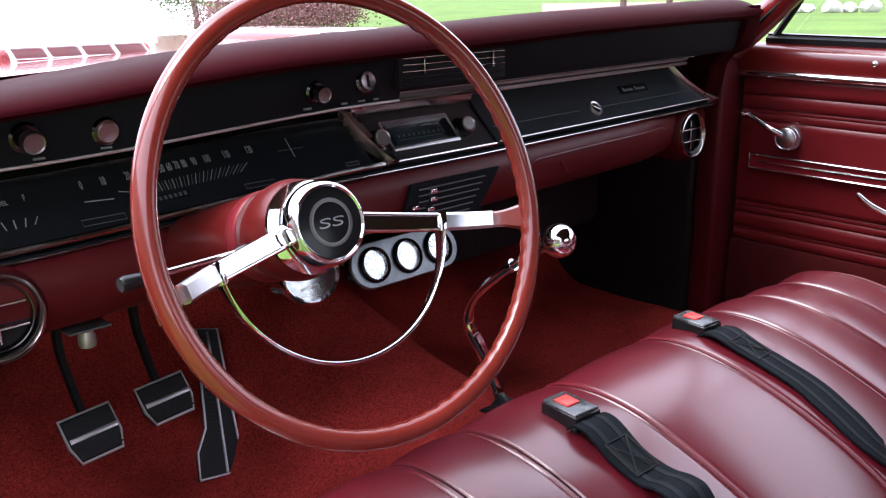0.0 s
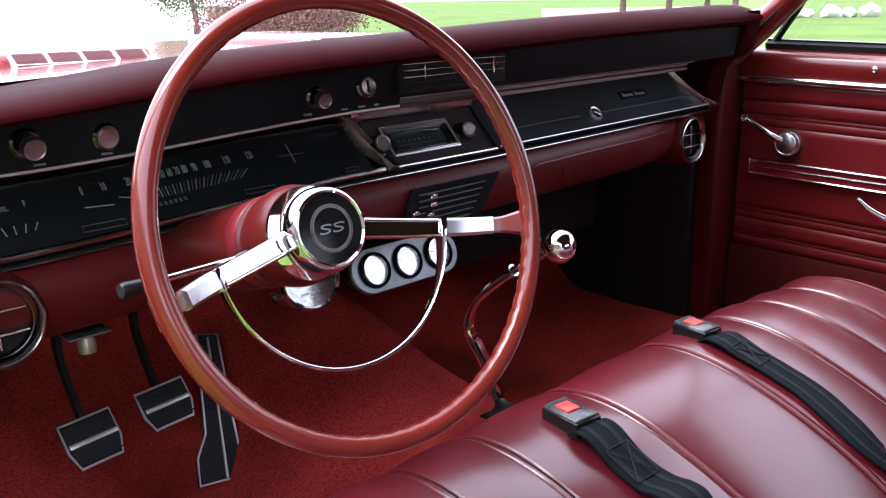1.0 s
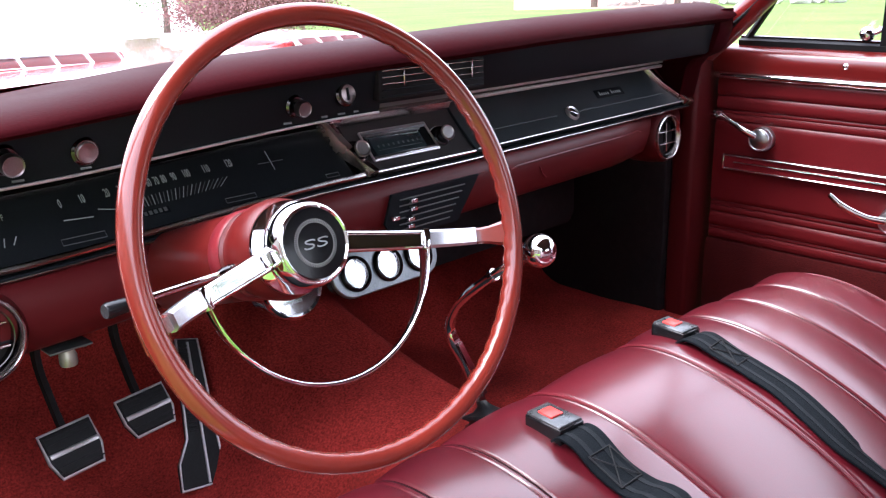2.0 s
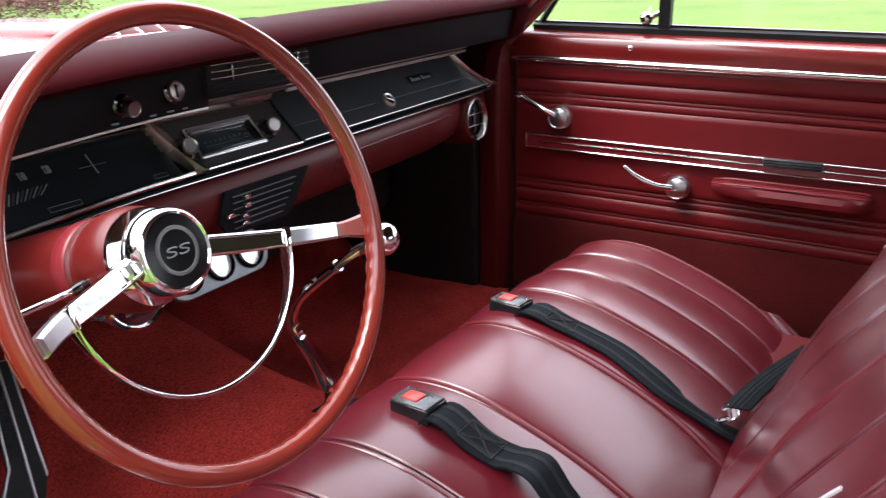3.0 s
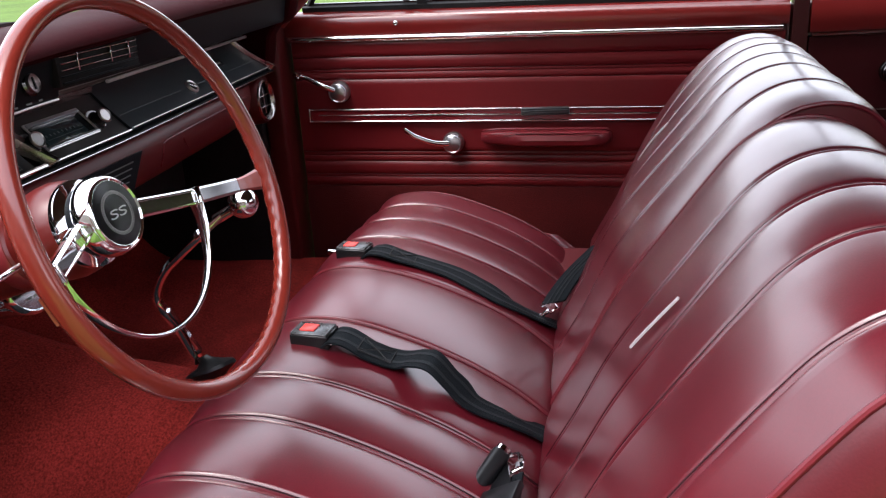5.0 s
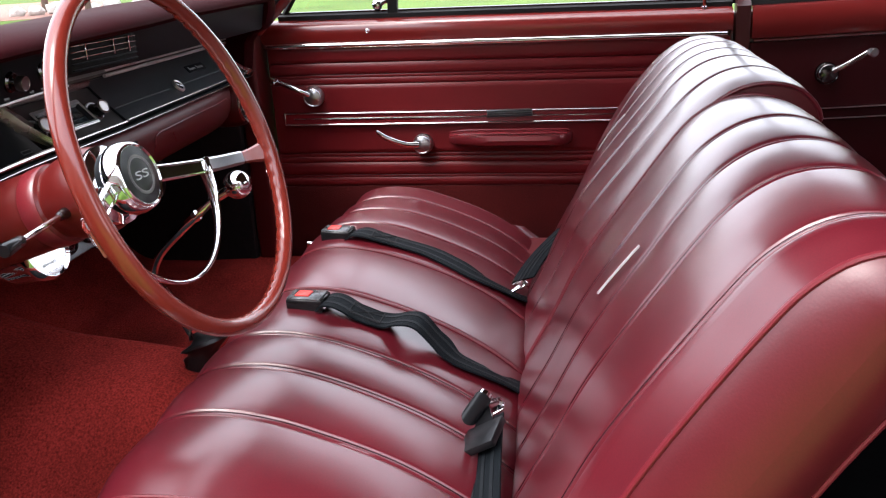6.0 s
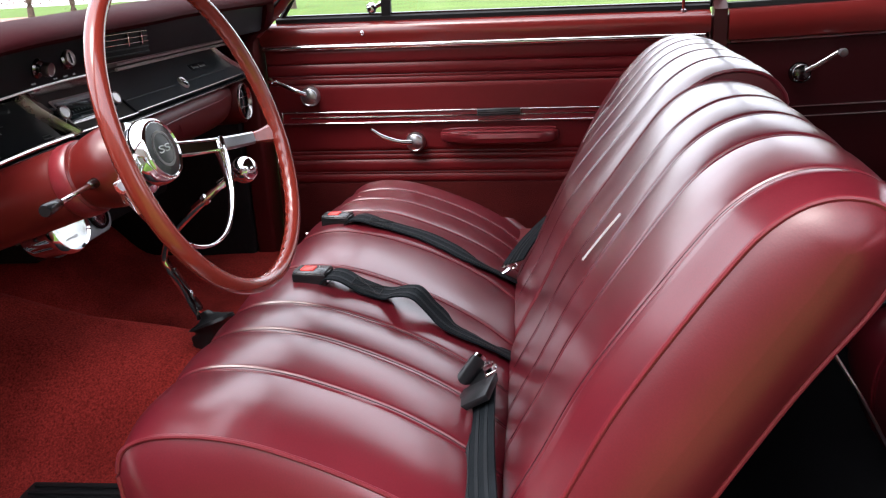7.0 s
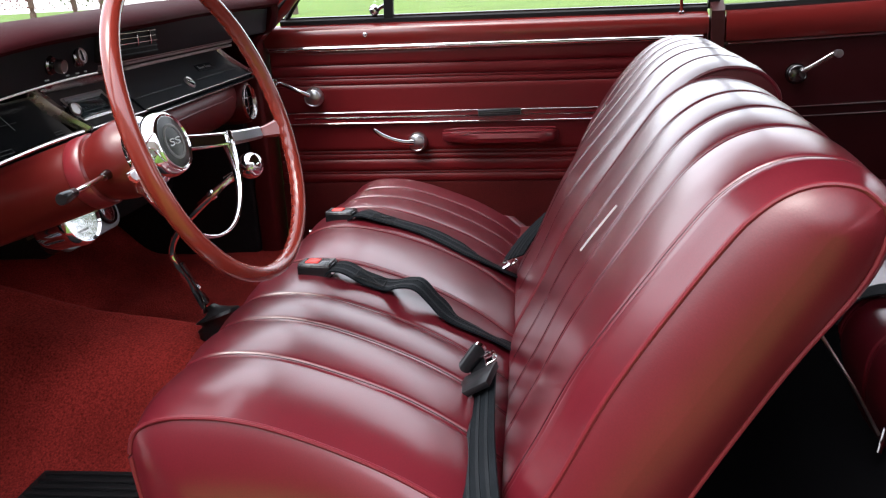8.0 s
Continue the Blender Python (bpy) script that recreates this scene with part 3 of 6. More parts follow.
# quarter panel behind the door
quarter = thing("quarter_panel", "red rear side panel behind the passenger door", "side panel", kind="structure")
part("quarter_shell", box(bmesh.new(), (PX + 0.029, -1.95, 0.33), (PX + 0.075, DR + 0.001, 0.945), 0.006), PAINT, quarter)
qs = lambda y: dslope(DR) + 0.008 * smoothstep(DR, DR - 0.6, y)
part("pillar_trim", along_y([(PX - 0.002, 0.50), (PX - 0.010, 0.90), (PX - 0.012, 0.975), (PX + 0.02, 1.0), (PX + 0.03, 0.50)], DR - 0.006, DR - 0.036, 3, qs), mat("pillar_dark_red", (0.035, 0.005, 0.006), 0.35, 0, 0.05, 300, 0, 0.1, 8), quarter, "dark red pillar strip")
part("pillar_post", sweep([(gx(0.98), DR - 0.014, 0.965), (gx(1.35), DR - 0.03, 1.345)], [(-0.007, -0.013), (0.007, -0.013), (0.007, 0.013), (-0.007, 0.013)], up=(0, 1, 0)), RUBBER, quarter)
# darker than the door vinyl: the rear's shade is put into the colour
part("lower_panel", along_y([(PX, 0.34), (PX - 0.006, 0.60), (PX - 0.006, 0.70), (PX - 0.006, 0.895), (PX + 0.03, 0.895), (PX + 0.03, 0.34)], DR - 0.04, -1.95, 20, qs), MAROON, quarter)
part("upper_rail", along_y([(PX - 0.006, 0.905), (PX - 0.013, 0.925), (PX - 0.012, 0.955), (PX - 0.002, 0.972), (PX + 0.03, 0.976), (PX + 0.03, 0.905)], DR - 0.04, -1.95, 20, qs), PAINT, quarter, "glossy red painted rail")
part("chrome_strip", along_y([(PX - 0.004, 0.895), (PX - 0.013, 0.898), (PX - 0.013, 0.901), (PX - 0.004, 0.904)], DR - 0.045, -1.95, 20, qs), DULLCHROME, quarter)
part("seal", along_y([(PX + 0.010, 0.974), (PX + 0.010, 0.986), (PX + 0.026, 0.988), (PX + 0.028, 0.974)], DR - 0.04, -1.95, 20, qs), RUBBER, quarter)
for z in (0.722, 0.745):
    part("chrome_edge", along_y([(PX - 0.006, z - 0.002), (PX - 0.013, z - 0.0015), (PX - 0.013, z + 0.0015), (PX - 0.006, z + 0.002)], DR - 0.06, -1.95, 20, qs), DULLCHROME, quarter)
g = part("pane", pane([(DR - 0.012, 0.96), (-1.55, 0.96), (-1.50, 1.34), (DR - 0.028, 1.34)]), GLASS, quarter)
g.visible_shadow = False
rcrank, p, k = crank_handle("window_crank", (PX - 0.018, -0.985, 0.808), (0.80, -1.06, 0.852), "window cranks", "dull chrome rear window crank pointing up and back", DARKCHROME)
line = smooth_path([p + Vector((-0.012, -0.004, 0.004)), p + Vector((-0.022, -0.03, 0.018)), Vector((0.795, -1.055, 0.850)), Vector((0.795, -1.066, 0.856))], 5)
part("arm", sweep(line, OVAL, up=(-1, 0, 0)), DULLCHROME, rcrank)
part("knob", lathe([(0.002, -0.002), (0.0075, 0.0), (0.008, 0.004), (0.006, 0.008), (0.0085, 0.014), (0.0095, 0.02), (0.008, 0.025), (0.001, 0.026)], 20, facing((0.792, -1.062, 0.854), (0, -1, 0), (-1, 0, 0))), SATIN, rcrank)

# the whole passenger side, scaled outward about the camera's last eye point to fit the view
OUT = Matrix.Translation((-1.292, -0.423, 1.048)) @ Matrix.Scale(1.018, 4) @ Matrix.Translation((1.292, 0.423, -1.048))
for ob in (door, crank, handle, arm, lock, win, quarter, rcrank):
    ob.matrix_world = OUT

# driver's side sill and rear quarter (the door stands open, out of view)
sill = thing("door_sill", "red painted door sill on the driver's side", "door sill", kind="structure")
part("sill_body", box(bmesh.new(), (-0.82, -0.80, 0.30), (-0.735, 0.33, 0.40), 0.015, 3), PAINT, sill)
part("quarter_body", box(bmesh.new(), (-0.82, -1.95, 0.30), (-0.765, -0.84, 0.97), 0.02, 3), PAINT, sill)

# unseen wall, added beside the drive to cut low sky light and reflections
bm = bmesh.new()
box(bm, (-8.4, -9, 0), (-8.0, 9, 4.6), 0.02, 1)
solo("light_block_wall", bm, WALLBROWN, "plain brown wall, unseen, added to cut light from the left", "house wall", kind="structure")
# the driver's door, unseen, swung wide open so that it shades the footwell
odoor = thing("door_2", "open driver's door in red paint and vinyl", "car door", Matrix.Translation((-0.80, 0.33, 0)) @ pose(0, 0, 0, 0, 0, -68), kind="structure")
part("door_shell", box(bmesh.new(), (-0.035, -1.08, 0.32), (0.035, 0.0, 0.96), 0.02, 3), BODY, odoor)
part("pleated_panel", box(bmesh.new(), (0.036, -1.06, 0.34), (0.046, -0.02, 0.92), 0.004, 2), VINYL_DOOR, odoor)


# ---- dashboard ----
dash = thing("dashboard", "red padded dashboard with black upper panel and slanted instrument face", "dashboard")


def fwd(x):
    """The dash draws away from the seat towards the passenger's end."""
    return 0.045 * max(0.0, x - 0.1)


def sh(x, y, z):
    return (x, y + fwd(x), z + dz(x))


CREST = [(-0.72, 0.996), (-0.546, 1.004), (-0.45, 1.015), (-0.38, 1.023), (-0.29, 1.032), (-0.093, 1.040), (0.226, 1.052), (0.81, 1.0615)]
DEPTH = [(-0.72, 0.016), (-0.546, 0.018), (-0.29, 0.026), (0.0, 0.032), (0.81, 0.037)]


def sh_pad(x, y, z):
    """The padded roll thins and sinks towards the driver's end."""
    bulge = 0.012 * smoothstep(-0.05, -0.3, x)
    crest = (lerp(CREST, x - 0.04) + lerp(CREST, x) + lerp(CREST, x + 0.04)) / 3
    deep = lerp(DEPTH, x)
    z = crest - deep + (z - 1.019) * (deep / 0.0372 if z > 1.019 else 1.0)
    return (x, y + fwd(x) - bulge * smoothstep(0.35, 0.2, y), z)


pad_prof = [(0.62, 0.985), (0.56, 1.004), (0.50, 1.021), (0.44, 1.035), (0.38, 1.046), (0.33, 1.0525), (0.29, 1.0555), (0.262, 1.0562), (0.243, 1.0552), (0.228, 1.0530), (0.216, 1.0495), (0.206, 1.0448), (0.1995, 1.039), (0.196, 1.0325),
            (0.1955, 1.027), (0.199, 1.0225), (0.207, 1.020), (0.216, 1.019), (0.30, 1.015), (0.62, 0.96)]


def pad_loops(x0, x1, n):
    loops = []
    for k in range(n + 1):
        x = x0 + (x1 - x0) * k / n
        e = 1 - 0.5 * smoothstep(x1 - 0.03, x1, x) ** 2
        row = []
        for y, z in pad_prof:
            yy = y - 0.20 * (x / 0.8) ** 2 * smoothstep(0.36, 0.62, y)
            row.append(sh_pad(x, yy, 1.035 + (z - 1.035) * (e if z > 1.02 else 1)))
        loops.append(row)
    return loops


part("pad", rings(bmesh.new(), pad_loops(DASH_L, DASH_R + 0.02, 60)), PAD, dash, "dark red grained padding")
part("pad_seam", tube([sh_pad(DASH_L + (DASH_R - DASH_L) * k / 40, 0.202, 1.0225) for k in range(41)], 0.002, 6), PAD, dash)
# right-hand end of the pad, turned down beside the glove box
endprof = [(0.203, 1.050), (0.203, 1.010), (0.214, 0.978), (0.226, 0.967), (0.250, 0.957), (0.266, 0.938), (0.278, 0.880), (0.292, 0.860), (0.36, 0.858), (0.36, 1.05)]
loops = []
for x, k in ((0.756, 0.2), (0.760, 0.8), (0.768, 1), (0.796, 1), (0.808, 0.9), (0.816, 0.4)):
    loops.append([(x, 0.318 + (y - 0.29) * (0.80 + 0.2 * k), 0.955 + (z - 0.955) * (0.94 + 0.06 * k)) for y, z in endprof])
part("pad_end", rings(bmesh.new(), loops), PAD, dash, "dark red pad end")
# black upper panel
part("upper_panel", extrude_x([(0.2155, 1.008), (0.226, 0.962), (0.231, 0.957), (0.262, 0.955), (0.36, 0.955), (0.36, 1.008)], DASH_L, -0.10, 20, sh), BLACK, dash, "black painted panel")
part("upper_panel", extrude_x([(0.213, 1.022), (0.2235, 0.972), (0.229, 0.967), (0.262, 0.966), (0.36, 0.966), (0.36, 1.022)], -0.10, 0.775, 20, sh), BLACK, dash, "black painted panel")
band = part("ledge_band", extrude_x([(0.290, 0.962), (0.300, 0.953), (0.318, 0.943), (0.338, 0.936), (0.36, 0.94), (0.36, 0.962)], -0.095, 0.722, 20, sh), BANDMETAL, dash, "dull metal band over the radio and glove box")
part("bead", tube([sh(-0.09 + 0.80 * k / 20, 0.2895, 0.9600) for k in range(21)], 0.0026, 8), TRIMSATIN, band)
part("bead", tube([sh(0.13 + 0.585 * k / 20, 0.3005, 0.9445) for k in range(21)], 0.0030, 8), TRIMSATIN, band)
part("bead", tube([sh(0.13 + 0.585 * k / 20, 0.2985, 0.9525) for k in range(21)], 0.0018, 8), TRIMSATIN, band)
part("dark_core", extrude_x([(0.37, 1.0), (0.352, 0.945), (0.322, 0.90), (0.305, 0.87), (0.315, 0.80), (0.50, 0.80), (0.60, 0.95)], DASH_L, 0.79, 30, sh), DARK, dash)
# slanted face: concave strip from the ledge down to the lower chrome
face = [(0.348, 0.946), (0.333, 0.925), (0.313, 0.903), (0.293, 0.884), (0.274, 0.866)]


def face_at(s):
    """(y, z) on the slanted face; s from 0 at the top to 1 at the bottom."""
    t = s * (len(face) - 1)
    i = min(int(t), len(face) - 2)
    a, b = face[i], face[i + 1]
    return a[0] + (b[0] - a[0]) * (t - i), a[1] + (b[1] - a[1]) * (t - i)


def face_strip(x0, x1, s0=0.0, s1=1.0, out=0.0, thick=0.006, n=8, steps=24):
    """A thin curved slab on the slanted face."""
    pts = [face_at(s0 + (s1 - s0) * k / n) for k in range(n + 1)]
    nrm = (-0.72, 0.69)
    front = [(y + nrm[0] * out, z + nrm[1] * out) for y, z in pts]
    back = [(y + nrm[0] * (out - thick), z + nrm[1] * (out - thick)) for y, z in pts]
    return extrude_x(front + back[::-1], x0, x1, steps, sh)


FACE_OUT = Vector((0, -0.72, 0.69))


def on_face(x, s, out=0.0):
    y, z = face_at(s)
    return Vector(sh(x, y, z)) + FACE_OUT * out


def face_frame(x, s, out=0.0):
    return facing(on_face(x, s, out), (1, 0, -0.0), FACE_OUT)


# chrome ledge strips
part("ledge_trim", extrude_x([(0.326, 0.936), (0.321, 0.931), (0.325, 0.927), (0.344, 0.930), (0.352, 0.938)], DASH_L, -0.11, 14, sh), DULLCHROME, dash, "aged chrome ledge strip")
part("ledge_trim", extrude_x([(0.310, 0.949), (0.304, 0.945), (0.310, 0.942), (0.346, 0.945), (0.346, 0.949)], -0.09, 0.715, 14, sh), DULLCHROME, dash, "aged chrome ledge strip")
part("lower_chrome", extrude_x([(0.276, 0.8650), (0.2725, 0.8640), (0.2715, 0.8615), (0.273, 0.8590), (0.29, 0.859), (0.29, 0.865)], DASH_L, 0.785, 40, sh), BLACK, dash, "chrome lower lip")
part("lower_bead", tube([sh(DASH_L + 1.505 * k / 30, 0.2702, 0.8615) for k in range(31)], 0.0013, 8), DULLCHROME, dash)

# red lower panel
low = [(0.272, 0.8585), (0.266, 0.8545), (0.262, 0.848), (0.259, 0.840), (0.258, 0.826), (0.262, 0.806), (0.272, 0.788), (0.284, 0.781), (0.296, 0.784), (0.306, 0.80), (0.306, 0.856)]


def sh_low(x, y, z):
    return (x, y + fwd(x) + 0.030 * smoothstep(0.50, 0.72, x), z + dz(x))


part("lower_panel", extrude_x(low, DASH_L, 0.785, 40, sh_low), DASHPAINT, dash, "red painted lower panel")
# unseen near-black boxes, added for the dark under the dash and right footwell
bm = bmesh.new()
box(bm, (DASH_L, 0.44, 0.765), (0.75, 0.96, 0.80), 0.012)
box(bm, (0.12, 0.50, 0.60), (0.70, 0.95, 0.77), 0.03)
part("under_dash", bm, DARK, dash, "near-black boxes filling the dark under the dash")
# glove box lower door line
part("door_line", tube([sh_low(*p) for p in ((0.180, 0.264, 0.800), (0.182, 0.2575, 0.822), (0.190, 0.2575, 0.835), (0.205, 0.258, 0.8385), (0.35, 0.258, 0.840), (0.50, 0.258, 0.840), (0.58, 0.258, 0.840), (0.60, 0.259, 0.835))], 0.0011, 6), PIPING, dash)
crease = tube([sh_low(*p) for p in ((0.262, 0.2575, 0.828), (0.270, 0.258, 0.815), (0.284, 0.2605, 0.806))], 0.0009, 6)
part("scratch", crease, PIPING, dash)

# instrument cluster
clus = part("cluster_face", face_strip(-0.70, -0.100, 0.05, 0.96, 0.0), CLUSTER, dash, "black instrument face")
part("cluster_rim", tube([on_face(-0.70 + 0.61 * k / 16, 0.975, 0.006) for k in range(17)], 0.0035, 8), DULLCHROME, clus)
part("cluster_rim", tube([on_face(-0.70 + 0.59 * k / 16, 0.22, 0.004) for k in range(17)], 0.003, 8), DULLCHROME, clus)
marks = [(-0.456, "0"), (-0.433, "10"), (-0.406, "20"), (-0.391, "30"), (-0.377, "40"), (-0.367, "50"), (-0.358, "60"), (-0.349, "70"), (-0.340, "80"), (-0.328, "90"), (-0.312, "100"), (-0.287, "110"), (-0.257, "120")]
for x, w in marks:
    part("bar", box(bmesh.new(), (-0.0005, -0.003, 0), (0.0005, 0.003, 0.0006), m=face_frame(x, 0.14, 0.001)), DIMWHITE, clus)
    text_part("numeral", w, 0.0150, face_frame(x, 0.41, 0.0012), WHITE, clus, squeeze=0.40)
for k in range(28):
    t = k / 27
    x = -0.392 + 0.118 * t ** 1.25
    lean = -1.2 * (t - 0.25) if t > 0.25 else 0.7 * (0.25 - t)
    h = 0.005 + 0.004 * t
    part("tick", box(bmesh.new(), (-0.0004, -h, 0), (0.0004, h, 0.0006), m=face_frame(x, 0.60, 0.001) @ pose(0, 0, 0, 0, 0, math.degrees(lean))), WHITE if k % 2 else DIMWHITE, clus)
for x, s, w, a in ((-0.445, 0.60, 0.030, -4), (-0.410, 0.585, 0.026, -14)):
    part("needle_line", box(bmesh.new(), (-w / 2, -0.0005, 0), (w / 2, 0.0005, 0.0006), m=face_frame(x, s, 0.001) @ pose(0, 0, 0, 0, 0, a)), WHITE, clus)
part("odometer", box(bmesh.new(), (-0.02, -0.004, 0), (0.02, 0.004, 0.0005), m=face_frame(-0.370, 0.735, 0.0005)), BLACK, clus)
for k in range(6):
    part("digit", box(bmesh.new(), (-0.0017, -0.0024, 0), (0.0017, 0.0024, 0.0006), m=face_frame(-0.384 + 0.0058 * k, 0.735, 0.001)), DIMWHITE, clus)
part("cross_line", box(bmesh.new(), (-0.0004, -0.014, 0), (0.0004, 0.014, 0.0006), m=face_frame(-0.203, 0.48, 0.001)), WHITE, clus)
part("cross_line", box(bmesh.new(), (-0.018, -0.0004, 0), (0.018, 0.0004, 0.0006), m=face_frame(-0.203, 0.50, 0.001)), DIMWHITE, clus)


def outline(name, x, s, w, h, mat_, parent, r=0.0005):
    m = face_frame(x, s, 0.0012)
    pts = [m @ Vector(p) for p in ((-w / 2, -h / 2, 0), (w / 2, -h / 2, 0), (w / 2, h / 2, 0), (-w / 2, h / 2, 0))]
    return part(name, tube(pts, r, 5, closed=True), mat_, parent)


outline("indicator_frame", -0.449, 0.82, 0.045, 0.007, DIMWHITE, clus)
outline("indicator_frame", -0.265, 0.85, 0.040, 0.006, DIMWHITE, clus)
outline("indicator_frame", -0.131, 0.85, 0.020, 0.005, DIMWHITE, clus)
text_part("fuel_word", "FUEL", 0.0075, face_frame(-0.535, 0.44, 0.0012), WHITE, clus, squeeze=0.75)
text_part("fuel_letter", "F", 0.010, face_frame(-0.513, 0.42, 0.0012), WHITE, clus, squeeze=0.55)
for k in range(5):
    part("fuel_tick", box(bmesh.new(), (-0.0005, -0.005, 0), (0.0005, 0.005, 0.0006), m=face_frame(-0.551 + 0.010 * k, 0.67, 0.001) @ pose(0, 0, 0, 0, 0, 25 - 14 * k)), WHITE, clus)


# curved chrome dividers: left of the radio and at the end of the glove box
def divider(name, x0, x1, w=0.010, proud=0.010):
    """A curved bar from x0 at the top of the face to x1 at its foot."""
    pts = [face_at(k / 14) for k in range(15)]
    loops = []
    for k, (y, z) in enumerate(pts):
        q = k / 14
        x = x0 + (x1 - x0) * q ** 1.6
        c = Vector(sh(x, y, z))
        wide = w * (1.25 - 0.4 * q)
        a, o = Vector((wide / 2, 0, 0)), FACE_OUT
        loops.append([c - a - o * 0.004, c - a * 0.95 + o * proud * 0.5, c - a * 0.55 + o * proud, c + a * 0.55 + o * proud, c + a * 0.95 + o * proud * 0.5, c + a - o * 0.004])
    return part(name, rings(bmesh.new(), loops), BRONZE, dash, "curved aged chrome divider")


divider("divider", -0.108, -0.076, 0.019, 0.016)
divider("divider", 0.716, 0.776, 0.016, 0.013)
# red wall beyond the end of the glove box
loops = [[on_face(0.716 + 0.060 * (k / 14) ** 1.6, k / 14, 0.0055), on_face(0.806, k / 14, 0.0055), on_face(0.806, k / 14, -0.004), on_face(0.716 + 0.060 * (k / 14) ** 1.6, k / 14, -0.004)] for k in range(15)]
part("end_wall", rings(bmesh.new(), loops), DASHPAINT, dash, "dark red wall beside the glove box")
part("divider_cap", box(bmesh.new(), (-0.118, 0.300, 0.938), (-0.098, 0.340, 0.962), 0.003), DULLCHROME, dash)
part("divider_cap", box(bmesh.new(), (0.700, 0.310, 0.955), (0.722, 0.335, 0.968), 0.002), DULLCHROME, dash)

# radio
radio = thing("radio", "black car radio with two chrome knobs and a silver dial frame", "radio")
part("fascia", face_strip(-0.082, 0.124, 0.10, 0.97, 0.004, 0.008, steps=8), mat("radio_fascia", (0.040, 0.036, 0.036), 0.34, 0.3, 0.1, 600, 0.03, 0.1, 9), radio)
part("top_chrome", extrude_x([(0.338, 0.949), (0.328, 0.949), (0.322, 0.944), (0.328, 0.928), (0.336, 0.932)], -0.092, 0.126, 4, sh), DULLCHROME, radio)
part("side_edge", tube([on_face(0.1245, 0.10 + 0.87 * k / 8, 0.0055) for k in range(9)], 0.0020, 8), BLACK, radio)
part("top_edge", tube([on_face(-0.086, 0.11, 0.0055), on_face(0.122, 0.11, 0.0055)], 0.0016, 8), TRIMSATIN, radio)
part("bottom_chrome", tube([on_face(-0.072, 0.97, 0.006), on_face(0.122, 0.97, 0.006)], 0.0022, 8), DULLCHROME, radio)
m = face_frame(-0.001, 0.60, 0.004)
bez = part("dial_frame", box(bmesh.new(), (-0.058, -0.022, 0), (0.058, 0.022, 0.003), 0.001, m=m), BLACK, radio, "black dial surround")
for v, h in ((0.0195, 0.0028), (0.0145, 0.0012), (-0.0200, 0.0022)):
    part("dial_trim", box(bmesh.new(), (-0.058 + (0.004 if v == 0.0145 else 0), v - h, 0.002), (0.058 - (0.012 if v == 0.0145 else 0), v + h, 0.0075), 0.001, m=m), SATIN, bez, "silver bar along the dial")
part("dial_glass", box(bmesh.new(), (-0.050, -0.0165, 0.002), (0.042, 0.013, 0.0042), 0.001, m=m), mat("dial_dark", (0.020, 0.030, 0.034), 0.12), bez)
for pts in (((-0.060, 0.0225), (0.060, 0.0225)), ((-0.060, -0.0225), (0.060, -0.0225)), ((-0.060, -0.0225), (-0.060, 0.0225)), ((0.060, -0.0225), (0.060, 0.0225))):
    part("dial_edge", tube([m @ Vector((u, v, 0.004)) for u, v in pts], 0.0016, 8), TRIMSATIN, bez, "thin bright edge of the dial")
for k in range(9):
    part("dial_bar", box(bmesh.new(), (-0.042 + 0.009 * k, -0.004, 0.0042), (-0.0395 + 0.009 * k, -0.0005, 0.0046), m=m), DIMWHITE, bez)
part("dial_line", box(bmesh.new(), (-0.044, -0.009, 0.0042), (0.036, -0.0084, 0.0046), m=m), DIMWHITE, bez)
for x in (-0.082, 0.075):
    m = facing(on_face(x, 0.64, 0.004), (1, 0, 0), (-0.1, -0.86, 0.45))
    kn = part("knob", lathe([(0.0135, 0), (0.0135, 0.005), (0.0105, 0.007), (0.0100, 0.0215), (0.0005, 0.0215)], 28, m), PLASTIC, radio, "dark knob with a spun metal face")
    part("knob_skirt", lathe([(0.018, -0.004), (0.018, 0.001), (0.0165, 0.003), (0.012, 0.003)], 28, m), DARKCHROME, kn)
    part("knob_face", lathe([(0.0106, 0.0195), (0.0112, 0.0225), (0.0102, 0.0240), (0.0090, 0.0230), (0.0085, 0.0226), (0.0005, 0.0226)], 28, m), KNOBFACE, kn)

# glove box door
part("hood_bead", tube([sh(DASH_L + (-0.10 - DASH_L) * k / 20, 0.2275, 0.9575) for k in range(21)], 0.0016, 8), TRIMSATIN, dash, "thin metal bead over the instruments")
glove = part("glove_door", face_strip(0.130, 0.765, 0.06, 0.95, 0.003, 0.008), mat("glove_black", (0.020, 0.026, 0.029), 0.3, 0, 0.1, 700, 0.03, 0.15, 9), dash, "black glove box door")
part("glove_trim", tube([on_face(0.132 + 0.590 * k / 10, 0.03, 0.006) for k in range(11)], 0.0026, 8), DULLCHROME, glove)
part("glove_trim", tube([on_face(0.132 + 0.640 * k / 10, 0.95, 0.006) for k in range(11)], 0.0014, 8), TRIMSATIN, glove)
part("glove_line", tube([on_face(0.14 + 0.22 * k / 6, 0.68, 0.0035) for k in range(7)], 0.0006, 5), DIMWHITE, glove)
part("glove_line", tube([on_face(0.42 + 0.32 * k / 6, 0.68, 0.0035) for k in range(7)], 0.0006, 5), DIMWHITE, glove)
m = face_frame(0.402, 0.70, 0.003)
lt = part("glove_latch", lathe([(0.0135, 0), (0.0135, 0.004), (0.0120, 0.006), (0.0100, 0.005), (0.0095, 0.0035), (0.0005, 0.0035)], 32, m), TRIMSATIN, glove, "round chrome latch")
